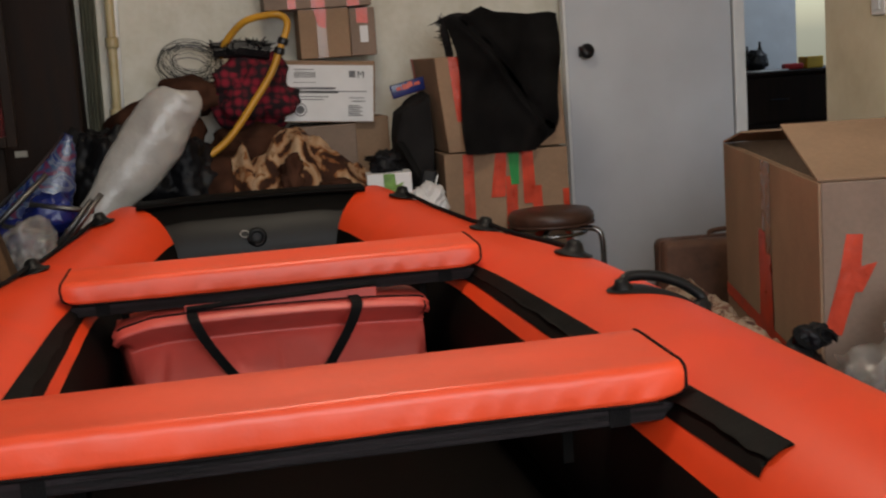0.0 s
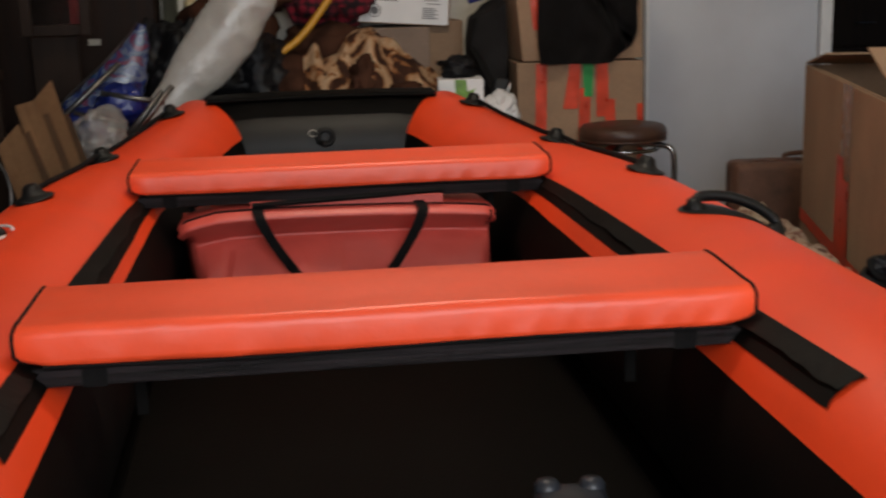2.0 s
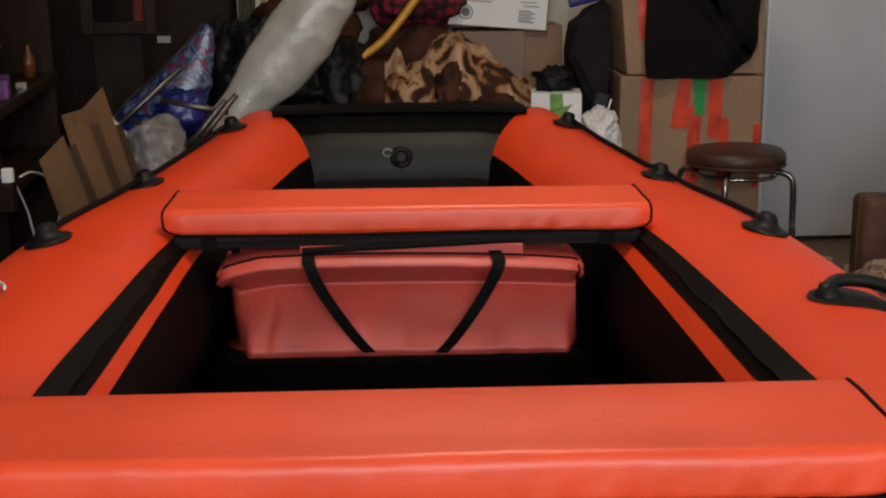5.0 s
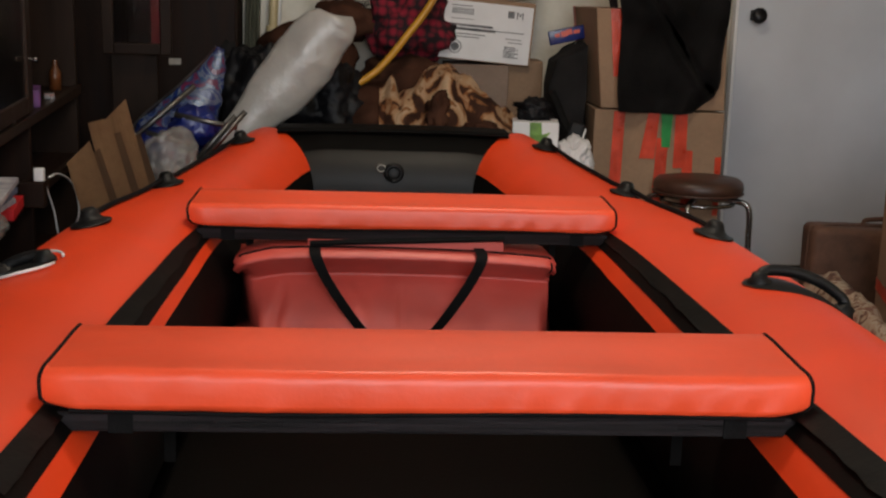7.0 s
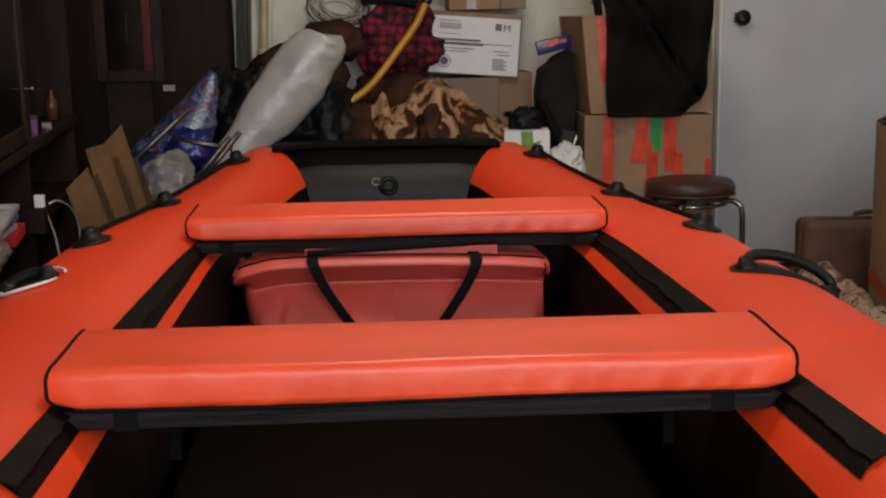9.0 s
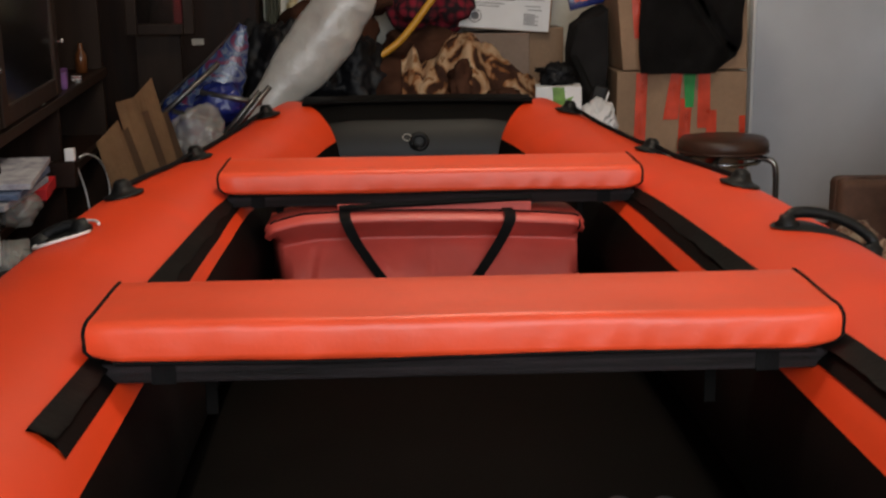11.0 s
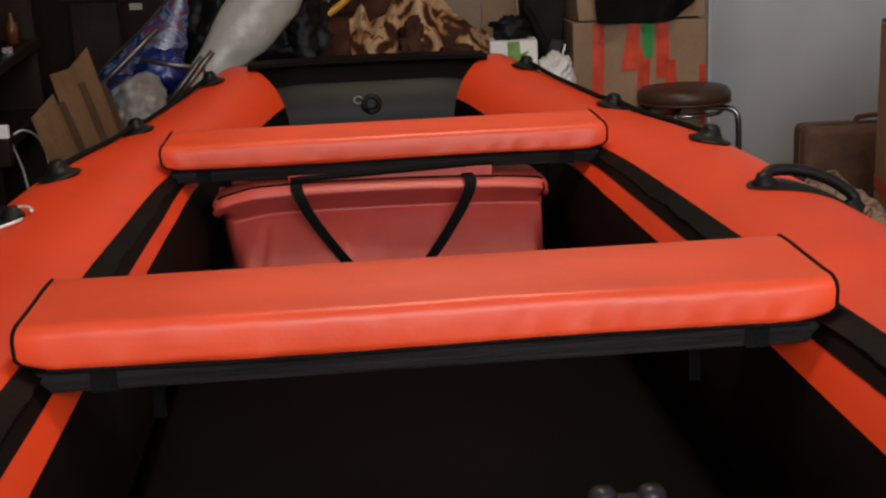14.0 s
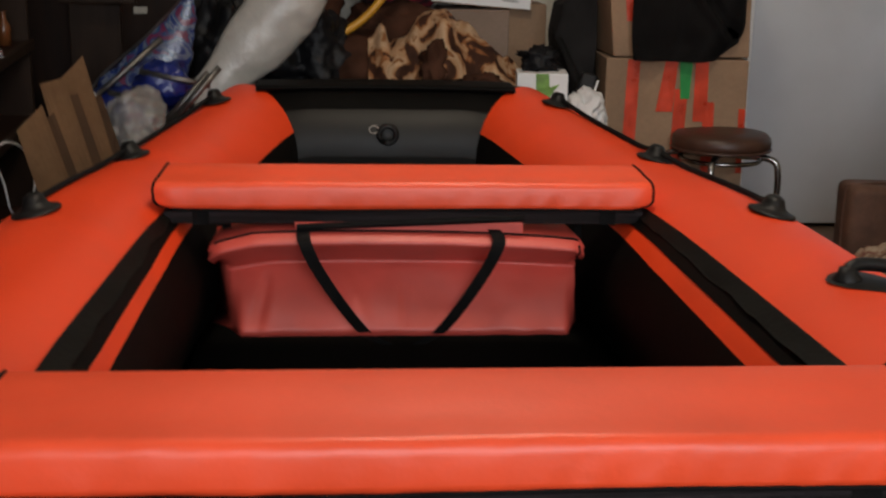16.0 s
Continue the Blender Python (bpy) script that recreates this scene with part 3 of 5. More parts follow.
def draped_cloth():
    """Black cloth hanging over the upper carton's front."""
    bm = bmesh.new()
    nu, nv = 36, 40
    grid = []
    for j in range(nv + 1):
        v = j / nv
        z = 1.125 - 0.475 * v
        left = 0.705 + 0.02 * math.sin(5 * v) + 0.065 * v
        right = 1.10 + 0.008 * math.sin(7 * v) - 0.035 * max(0, (v - 0.75) / 0.25) ** 2
        row = []
        for i in range(nu + 1):
            u = i / nu
            x = left + (right - left) * u
            fold = 0.012 * math.sin(11 * u + 4 * v + 2 * noise.noise(Vector((u * 2, v * 2, 0)))) * (0.3 + v) + 0.014 * noise.noise(Vector((u * 4, v * 5, 7)))
            hem = -0.022 * math.exp(-((v - 0.97) / 0.03) ** 2) * u
            bumps = float(np.interp(u, (0, 0.10, 0.22, 0.33, 0.45, 0.6, 0.75, 0.93, 1.0), (-0.006, 0.006, 0.002, 0.024, 0.002, -0.004, -0.012, -0.008, -0.016)))
            crease = 0.026 * math.exp(-((u - 0.10 - 0.95 * v) / 0.045) ** 2) - 0.020 * math.exp(-((u - 0.02 - 0.95 * v) / 0.05) ** 2)
            fold += crease * min(1, 6 * u) * min(1, 6 * (1 - v))
            cutoff = 0.05 * max(0, (u - 0.80) / 0.20) * v ** 6
            zz = z + bumps * (1 - v) ** 2 - (0.02 * u * (1 - u) * v) + cutoff
            row.append(bm.verts.new((x, min(2.560, 2.534 + fold + 0.012 * (1 - v)), zz)))
        grid.append(row)
    for j in range(nv):
        for i in range(nu):
            bm.faces.new((grid[j][i], grid[j][i + 1], grid[j + 1][i + 1], grid[j + 1][i]))
    back = [bm.verts.new(v.co + Vector((0, 0.30, -0.02))) for v in grid[0]]
    for i in range(nu):
        bm.faces.new((grid[0][i], grid[0][i + 1], back[i + 1], back[i]))
    r = bmesh.ops.solidify(bm, geom=list(bm.faces), thickness=0.004)
    return alone("black_cloth", bm, BLACK_CLOTH, "black cloth bag draped over the front of a carton", "cloth", smooth=True)


draped_cloth()
fur = bmesh.new()
rng = random.Random(3)
tube(spline([(0.735, 2.62, 0.988), (0.722, 2.60, 1.04), (0.712, 2.58, 1.09), (0.735, 2.57, 1.115), (0.77, 2.56, 1.118)], 5), 0.014, 8, fur)
for k in range(120):
    u = rng.random()
    q = Vector((0.722 - 0.012 * u + rng.gauss(0, 0.006), 2.59, 1.02 + 0.095 * u))
    d = Vector((rng.gauss(-0.3, 0.7), rng.gauss(-0.2, 0.5), rng.gauss(0, 0.6))).normalized() * rng.uniform(0.015, 0.03)
    tube([q, q + d], [0.003, 0.001], 4, fur)
alone("fur_strip", fur, BLACK_CLOTH, "strip of dark fur standing on the upper carton", "fur")


# ---- stack of parcels ----
def parcel(name, x0, x1, y0, y1, z0, z1, label, mat=CARD, turn=0.0, tapes=()):
    cx, cy = (x0 + x1) / 2, (y0 + y1) / 2
    p = thing(name, label, "box", pose(cx, cy, z0, 0, 0, turn), "stacked parcels")
    part("body", box(x0 - cx, x1 - cx, y0 - cy, y1 - cy, 0, z1 - z0, 0.004), mat, p)
    for m, a, b in tapes:
        part("tape", box(a - cx, b - cx, y0 - cy - 0.0015, y0 - cy + 0.001, 0.001, z1 - z0 - 0.001), m, p)
    part("lid_seam", box(x0 - cx + 0.002, x1 - cx - 0.002, y0 - cy - 0.0006, y0 - cy + 0.001, (z1 - z0) * 0.985, (z1 - z0) * 0.99), BROWN_TAPE, p)
    return p


parcel("parcel", 0.15, 0.58, 2.93, 3.19, 0.0, 0.50, "large brown carton at the foot of the stack")
parcel("parcel", 0.20, 0.425, 2.92, 3.17, 0.501, 0.768, "plain brown carton under the white parcel", CARD_GREY)
parcel("parcel", 0.427, 0.555, 2.97, 3.17, 0.501, 0.785, "narrow brown carton beside the stack", CARD)
WHITE_CARD = material("white_label_paper", (0.74, 0.74, 0.75), 0.6, var=0.04, scale=8)
INK = material("black_ink", (0.03, 0.03, 0.035), 0.7, var=0.1)
p = thing("white_parcel", "white parcel with a printed label, wrapped in clear film", "box", pose(0.33, 3.06, 0.790, 0, 4.3, 0), "stacked parcels")
part("body", box(-0.172, 0.172, -0.122, 0.12, -0.012, 0.212, 0.005), CARD, p)
lab = part("label", box(-0.160, 0.165, -0.1245, -0.1225, -0.008, 0.196), WHITE_CARD, p, "white shipping label")


def bar(x0, x1, z0, z1):
    part("print_bar", box(x0, x1, -0.1262, -0.1247, z0, z1), INK_SOFT, lab)


INK_SOFT = material("grey_ink", (0.16, 0.16, 0.17), 0.7, var=0.2, scale=60)
for k in range(12):
    bar(-0.125 + k * 0.0066, -0.1215 + k * 0.0066, 0.150, 0.172)
bar(-0.128, -0.055, 0.178, 0.181)
bar(-0.128, -0.045, 0.132, 0.134)
bar(-0.130, 0.025, 0.108, 0.116)
bar(-0.130, 0.035, 0.094, 0.103)
bar(-0.130, 0.140, 0.0995, 0.1025)
bar(-0.126, 0.0, 0.080, 0.083)
bar(-0.126, -0.02, 0.070, 0.073)
bar(0.075, 0.13, 0.076, 0.079)
bar(0.085, 0.135, 0.064, 0.067)
for k in range(6):
    bar(0.072, 0.125 - 0.012 * (k % 2), 0.012 + k * 0.007, 0.0155 + k * 0.007)
bar(0.075, 0.098, 0.152, 0.176)
part("stamp", tube([(-0.103 + 0.022 * math.cos(a), -0.126, 0.034 + 0.022 * math.sin(a)) for a in np.linspace(0, 2 * math.pi, 25)], 0.002, 5, cap=False), INK_SOFT, lab, "round printed stamp")
part("stamp", turned([(0.0, 0), (0.015, 0), (0.015, 0.001), (0, 0.001)], 18, m=pose(-0.103, -0.1247, 0.034, 90)), INK_SOFT, lab)
fc = bpy.data.curves.new("letter", "FONT")
fc.body, fc.size, fc.extrude = "M", 0.036, 0.0004
ft = new("letter", fc)
ft.parent, ft.matrix_local = lab, pose(0.104, -0.1262, 0.150, 90)
fc.materials.append(INK)
p = parcel("parcel", 0.25, 0.435, 2.95, 3.15, 1.012, 1.19, "small brown parcel with red tape", CARD, 0, ((BROWN_TAPE, 0.315, 0.35),))
tape(p, TAPE, [(-0.035, -0.102, 0.176), (0.012, -0.102, 0.176), (0.004, -0.102, 0.105), (-0.022, -0.102, 0.115)], F, "shiny red tape")
p = parcel("parcel", 0.437, 0.53, 2.95, 3.15, 1.012, 1.185, "narrow brown parcel with a red tape strip", CARD_GREY)
tape(p, TAPE, [(-0.022, -0.1, 0.172), (0.02, -0.1, 0.172), (0.02, -0.1, 0.115), (-0.022, -0.1, 0.12)], F)
part("sticker", box(-0.012, 0.018, -0.1015, -0.0995, 0.048, 0.108), WHITE_CARD, p, "white sticker")
parcel("parcel", 0.13, 0.52, 2.94, 3.16, 1.192, 1.36, "brown parcel with red tape on top of the stack", CARD_GREY, 0, ((TAPE, 0.215, 0.245), (TAPE, 0.30, 0.35), (TAPE, 0.43, 0.475)))


# ---- patterned and clear materials ----
def blotched(name, colors, scale, rough=0.8, distort=1.5, bump=0.3):
    """Print of uneven patches in a few colours."""
    m = bpy.data.materials.new(name)
    m.use_nodes = True
    n, l = m.node_tree.nodes, m.node_tree.links
    b = n["Principled BSDF"]
    b.inputs["Roughness"].default_value = rough
    tc, tx = n.new("ShaderNodeTexCoord"), n.new("ShaderNodeTexNoise")
    tx.inputs["Scale"].default_value, tx.inputs["Detail"].default_value, tx.inputs["Distortion"].default_value = scale, 2.5, distort
    l.new(tc.outputs["Object"], tx.inputs[0])
    ramp = n.new("ShaderNodeValToRGB")
    ramp.color_ramp.interpolation = "EASE"
    for k, (pos, col) in enumerate(colors):
        e = ramp.color_ramp.elements[k] if k < 2 else ramp.color_ramp.elements.new(pos)
        e.position, e.color = pos, (*col, 1)
    l.new(tx.outputs[0], ramp.inputs[0])
    l.new(ramp.outputs[0], b.inputs["Base Color"])
    fine = n.new("ShaderNodeTexNoise")
    fine.inputs["Scale"].default_value = 120
    l.new(tc.outputs["Object"], fine.inputs[0])
    bp = n.new("ShaderNodeBump")
    bp.inputs["Strength"].default_value, bp.inputs["Distance"].default_value = bump, 0.004
    l.new(fine.outputs[0], bp.inputs["Height"])
    l.new(bp.outputs[0], b.inputs["Normal"])
    return m


def checked(name, c1, c2, scale):
    m = material(name, c1, 0.9, var=0.3, scale=40, bump=0.4, bump_scale=150)
    n, l = m.node_tree.nodes, m.node_tree.links
    b = n["Principled BSDF"]
    tc, vor = n.new("ShaderNodeTexCoord"), n.new("ShaderNodeTexVoronoi")
    vor.inputs["Scale"].default_value, vor.inputs["Randomness"].default_value = scale, 0.35
    l.new(tc.outputs["Object"], vor.inputs["Vector"])
    ramp = n.new("ShaderNodeValToRGB")
    ramp.color_ramp.elements[0].position, ramp.color_ramp.elements[1].position = 0.22, 0.62
    ramp.color_ramp.elements[0].color, ramp.color_ramp.elements[1].color = (*c1, 1), (*c2, 1)
    l.new(vor.outputs["Distance"], ramp.inputs[0])
    l.new(ramp.outputs[0], b.inputs["Base Color"])
    return m


def film(name, color, rough, alpha):
    m = material(name, color, rough, var=0.18, scale=9, bump=0.6, bump_scale=28, spec=0.8)
    m.node_tree.nodes["Principled BSDF"].inputs["Alpha"].default_value = alpha
    return m


FLOWERED = blotched("brown_cream_print", [(0.30, (0.05, 0.018, 0.010)), (0.435, (0.085, 0.030, 0.014)), (0.465, (0.42, 0.17, 0.06)), (0.51, (0.66, 0.42, 0.24)), (0.60, (0.74, 0.54, 0.35)), (0.67, (0.40, 0.17, 0.06))], 11, distort=1.1)
BEIGE_PRINT = blotched("beige_grey_print", [(0.36, (0.17, 0.08, 0.06)), (0.43, (0.46, 0.30, 0.20)), (0.47, (0.62, 0.54, 0.42)), (0.58, (0.55, 0.40, 0.28)), (0.64, (0.30, 0.14, 0.10))], 19)
BLUE_PRINT = blotched("blue_printed_plastic", [(0.36, (0.005, 0.010, 0.06)), (0.47, (0.010, 0.026, 0.12)), (0.53, (0.11, 0.13, 0.18)), (0.58, (0.012, 0.05, 0.13)), (0.66, (0.10, 0.015, 0.045))], 14, rough=0.22)
BLUE = material("blue_plastic", (0.008, 0.018, 0.14), 0.3, var=0.25, scale=12, bump=0.4, bump_scale=30)
RED_CHECK = checked("red_black_check", (0.24, 0.007, 0.024), (0.010, 0.003, 0.006), 29)
BUBBLE = material("bubble_wrap_grey", (0.36, 0.345, 0.32), 0.36, second=(0.26, 0.25, 0.235), scale=8, bump=1.0, bump_scale=20, spec=0.95)
CLEAR_BAG = film("crumpled_clear_plastic", (0.36, 0.345, 0.32), 0.25, 0.42)
WHITE_BAG = material("white_plastic_bag", (0.62, 0.62, 0.62), 0.4, var=0.12, scale=10, bump=0.5, bump_scale=25)
DARK_CLOTH = material("dark_brown_cloth", (0.060, 0.026, 0.016), 0.95, spec=0.08, var=0.3, scale=8, bump=0.5, bump_scale=40)
BLACK_STUFF = material("black_plastic_sheet", (0.006, 0.006, 0.0075), 0.5, var=0.3, scale=8, bump=0.7, bump_scale=25, spec=0.22)
YELLOW = material("yellow_hose_rubber", (0.55, 0.27, 0.02), 0.4, var=0.12, scale=14)
STEEL = material("grey_steel_tube", (0.15, 0.145, 0.14), 0.4, metal=0.9, var=0.15, scale=15)
RED = material("red_plastic", (0.55, 0.02, 0.025), 0.4, var=0.1)
WHITE_PLASTIC = material("white_plastic", (0.75, 0.75, 0.74), 0.35, var=0.04)
CURTAIN = material("greenish_curtain", (0.30, 0.30, 0.225), 0.9, var=0.2, scale=6, stretch=(6, 6, 1), bump=0.3)
PIPE = material("old_cream_pipe_paint", (0.58, 0.50, 0.30), 0.4, second=(0.42, 0.32, 0.16), scale=9, bump=0.2)


def heap(name, mat, label, category, centre, size, seed, bumpy=0.25, fine=0.08, res=3):
    """A soft, uneven heap that stands on its flat underside."""
    bm = bmesh.new()
    bmesh.ops.create_icosphere(bm, subdivisions=res + 1, radius=1)
    for v in bm.verts:
        d = v.co.normalized()
        if mat is CLEAR_BAG or mat is WHITE_BAG:
            ridges = 1 + fine * (0.5 - 2.2 * abs(noise.noise(d * 2.6 + Vector((0, seed, 0))))) + fine * (0.3 - 1.2 * abs(noise.noise(d * 6 + Vector((seed, 0, 3)))))
            q = d * (ridges + bumpy * noise.noise(d * 1.7 + Vector((seed, 0, 0))))
            v.co = Vector((q.x * size[0], q.y * size[1], max(-0.98, q.z) * size[2]))
            continue
        k = 1 + bumpy * noise.noise(d * 1.7 + Vector((seed, 0, 0))) + fine * noise.noise(d * 5.5 + Vector((0, seed, 0))) + fine * 0.5 * noise.noise(d * 9 + Vector((0, 0, seed)))
        q = d * k
        v.co = Vector((q.x * size[0], q.y * size[1], max(-0.98, q.z) * size[2]))
    ob = alone(name, bm, mat, label, category, smooth=True)
    ob.matrix_world = Matrix.Translation(centre)
    return ob


# ---- clutter before the back wall ----
shelf = thing("low_bench", "low dark wooden bench buried under clothes and bags", "bench")
part("top", box(-0.75, 0.14, 2.55, 3.12, 0.42, 0.46, 0.006), WENGE, shelf)
for lx in (-0.72, 0.11):
    for ly in (2.58, 3.09):
        part("leg", box(lx - 0.025, lx + 0.025, ly - 0.025, ly + 0.025, 0, 0.42, 0.004), WENGE, shelf)
heap("brown_cloth", DARK_CLOTH, "heap of dark brown cloth on the low bench", "cloth", (-0.05, 2.80, 0.58), (0.22, 0.2, 0.125), 1.3)


def flowered_cloth():
    """A printed cloth thrown over a heap, with a pointed fold at one side."""
    bm = bmesh.new()
    n = 56
    prof = [(-0.20, 0.0), (-0.02, 0.11), (0.0, 0.150), (0.03, 0.085), (0.07, 0.10), (0.115, 0.170), (0.16, 0.196), (0.205, 0.185), (0.265, 0.145), (0.32, 0.09), (0.36, 0.055), (0.43, 0.02)]
    px, pz = [a for a, _ in prof], [b for _, b in prof]
    g = []
    for j in range(25):
        v = j / 24
        row = []
        for i in range(n):
            x = -0.04 + 0.47 * i / (n - 1)
            h = float(np.interp(x, px, pz))
            ridge = math.sin(math.pi * min(1, 0.08 + v * 0.9)) ** 0.6
            z = 0.455 + (0.135 + h) * ridge + 0.024 * noise.noise(Vector((x * 24, v * 4, 2))) + 0.014 * noise.noise(Vector((x * 55, v * 9, 5)))
            yy = 2.50 + 0.36 * v + 0.03 * noise.noise(Vector((x * 14, v * 5, 9))) - 0.02 * math.sin(x * 40)
            row.append(bm.verts.new((x, yy, max(0.30, z))))
        g.append(row)
    for j in range(24):
        for i in range(n - 1):
            bm.faces.new((g[j][i], g[j][i + 1], g[j + 1][i + 1], g[j + 1][i]))
    bmesh.ops.solidify(bm, geom=list(bm.faces), thickness=0.006)
    return alone("flowered_cloth", bm, FLOWERED, "crumpled brown cloth with a cream and orange print", "cloth", smooth=True)


flowered_cloth()
# Two added dark heaps stand in for the printed cloth's hollow and dark patch.
heap("brown_cloth", DARK_CLOTH, "added dark heap standing in for the printed cloth's dark hollow", "cloth", (0.15, 2.50, 0.63), (0.045, 0.035, 0.065), 2.9, 0.6, 0.25)
heap("brown_cloth", DARK_CLOTH, "added dark heap standing in for a dark patch of the printed cloth", "cloth", (0.30, 2.495, 0.578), (0.055, 0.03, 0.03), 6.9, 0.5, 0.2)
alone("cloth_support_box", box(-0.02, 0.40, 2.53, 2.84, 0.0, 0.455, 0.006), DARK_CLOTH, "dark cloth covered box under the printed cloth", "box")
heap("checked_blanket", RED_CHECK, "rolled red and black checked blanket", "blanket", (0.065, 2.93, 0.905), (0.15, 0.11, 0.135), 6.1, 0.4, 0.16)
heap("brown_cloth", DARK_CLOTH, "dark brown cloth under the checked blanket", "cloth", (0.05, 2.93, 0.70), (0.17, 0.13, 0.10), 5.3, 0.3, 0.12)
heap("brown_cloth", DARK_CLOTH, "brown padded cloth slumped beside the checked blanket", "cloth", (-0.16, 2.95, 0.905), (0.13, 0.09, 0.075), 8.3, 0.35, 0.10)
heap("black_sack", BLACK_STUFF, "black plastic sack on the low bench", "sack", (-0.22, 2.70, 0.62), (0.15, 0.13, 0.16), 2.2, 0.35, 0.13, 4)
heap("black_sack", BLACK_STUFF, "black plastic sack under the checked bundle", "sack", (0.06, 2.98, 0.55), (0.16, 0.14, 0.1), 7.2, 0.25, 0.14)
heap("brown_cloth", DARK_CLOTH, "brown padded cloth bundle behind the wrapped pole", "cloth", (-0.30, 2.93, 0.78), (0.18, 0.13, 0.13), 3.3, 0.2, 0.06)
heap("brown_cloth", DARK_CLOTH, "brown cloth bundle on the low bench", "cloth", (-0.33, 2.93, 0.57), (0.22, 0.15, 0.11), 3.9, 0.2, 0.06)


def black_brush():
    """Shaggy black bristles lying on top of the bundle."""
    rng = random.Random(5)
    bm = bmesh.new()
    for k in range(260):
        x = rng.uniform(-0.10, 0.10)
        b = Vector((x, rng.uniform(-0.03, 0.03), rng.uniform(-0.01, 0.02) + 0.01 * math.sin(x * 30)))
        d = Vector((rng.gauss(0, 0.5), rng.gauss(0, 0.5), rng.uniform(-0.1, 1))).normalized() * rng.uniform(0.02, 0.05)
        tube([b, b + d * 0.6, b + d + Vector((0, 0, -0.006))], [0.0035, 0.0028, 0.001], 4, bm)
    tube([(-0.1, 0, 0), (0, 0, 0.01), (0.1, 0, 0)], 0.03, 8, bm)
    ob = alone("black_brush", bm, BLACK_METAL, "shaggy black brush lying on the checked bundle", "brush")
    ob.matrix_world = pose(0.035, 2.90, 1.055, 0, 4, 0)
    return ob


black_brush()


def wire_coil():
    rng = random.Random(2)
    c = thing("wire_coil", "loose coil of thin grey wire leaning on the wall", "wire", pose(-0.15, 3.02, 1.005, 70, 12, 0))
    for k in range(22):
        r, s = 0.090 + rng.uniform(-0.03, 0.03), rng.uniform(0.5, 0.8)
        pts = [(r * math.cos(a) + rng.gauss(0, 0.002), r * s * math.sin(a) + rng.gauss(0, 0.002) + 0.01 * k / 7, 0.002 * k) for a in np.linspace(0, 2 * math.pi, 30)]
        part("loop", tube(pts, 0.0011, 5), STEEL if k % 4 == 1 else RUBBER, c)


wire_coil()
hose = thing("hose", "thick yellow rubber hose arching over the bundles", "hose")
pts = spline([(-0.20, 2.66, 0.62), (-0.185, 2.68, 0.662), (-0.05, 2.72, 0.749), (0.058, 2.75, 0.878), (0.125, 2.76, 0.97), (0.161, 2.77, 1.046), (0.197, 2.79, 1.13), (0.185, 2.81, 1.165), (0.142, 2.82, 1.174), (0.05, 2.85, 1.155), (-0.02, 2.88, 1.087), (-0.04, 2.9, 1.04)], 8)
part("pipe", tube(pts, 0.0125, 12), YELLOW, hose, "", True)
for q in (pts[40], pts[43]):
    part("clamp", turned([(0.016, -0.012), (0.019, -0.008), (0.019, 0.008), (0.016, 0.012)], 14, m=Matrix.Translation(Vector(q)) @ pose(0, 0, 0, 0, 22, 0)), BLACK_METAL, hose, "black hose clamp")


def wrapped_pole():
    """A long flat thing in bubble wrap, leaning over the boat's bow."""
    p = thing("wrapped_pole", "long tapered object wrapped in grey bubble wrap, leaning", "parcel")
    ax = spline([(-0.70, 2.33, 0.28, 0.030), (-0.563, 2.37, 0.474, 0.044), (-0.494, 2.39, 0.550, 0.058), (-0.424, 2.41, 0.626, 0.072), (-0.364, 2.42, 0.694, 0.090), (-0.303, 2.43, 0.770, 0.097), (-0.262, 2.435, 0.822, 0.097), (-0.225, 2.44, 0.870, 0.090), (-0.196, 2.44, 0.906, 0.080), (-0.178, 2.44, 0.926, 0.066), (-0.168, 2.44, 0.936, 0.030)], 6)
    d = Vector((0.62, 0.08, 0.78)).normalized()
    s = Vector((0.78, 0, -0.62)).normalized()
    t = d.cross(s)
    rings = []
    for i, q in enumerate(ax):
        ring = []
        for k in range(32):
            a = 2 * math.pi * k / 32
            ridge = 0.10 * (0.4 - abs(noise.noise(Vector((i * 0.20, math.cos(a) * 2.2, math.sin(a) * 2.2 + 4)))))
            w = q[3] * (1 + 0.12 * noise.noise(Vector((i * 0.13, math.cos(a) * 1.6, math.sin(a) * 1.6))) + ridge + 0.03 * noise.noise(Vector((i * 0.9, k * 0.8, 3))))
            ring.append(Vector(q[:3]) + s * w * math.cos(a) + t * w * 0.40 * math.sin(a) + d * 0.022 * math.cos(a) * (i / len(ax)) ** 4)
        rings.append(ring)
    part("wrap", loft(rings), BUBBLE, p, "", True)
    part("pole", tube([(-0.78, 2.28, 0.12), (-0.72, 2.30, 0.25), (-0.66, 2.31, 0.34)], 0.016, 10), STEEL, p, "", True)


wrapped_pole()

# folding chair frame with blue bags on it
fc2 = thing("folding_chair", "folded grey steel chair frame leaning behind the boat", "chair")
for a, b in (((-0.85, 2.2, 0.50), (-0.60, 2.24, 0.72)), ((-0.655, 2.2, 0.636), (-0.47, 2.2, 0.60)), ((-0.60, 2.14, 0.49), (-0.47, 2.16, 0.64)), ((-0.572, 2.13, 0.50), (-0.44, 2.15, 0.655)), ((-0.64, 2.18, 0.53), (-0.50, 2.18, 0.505)), ((-0.74, 2.2, 0.58), (-0.60, 2.2, 0.545))):
    part("bar", tube([a, b], 0.0085, 8), STEEL, fc2, "", True)
for x in (-0.80, -0.52):
    part("leg", tube([(x, 2.2, 0.55), (x + 0.02, 2.32, 0.0)], 0.0085, 8), STEEL, fc2, "", True)


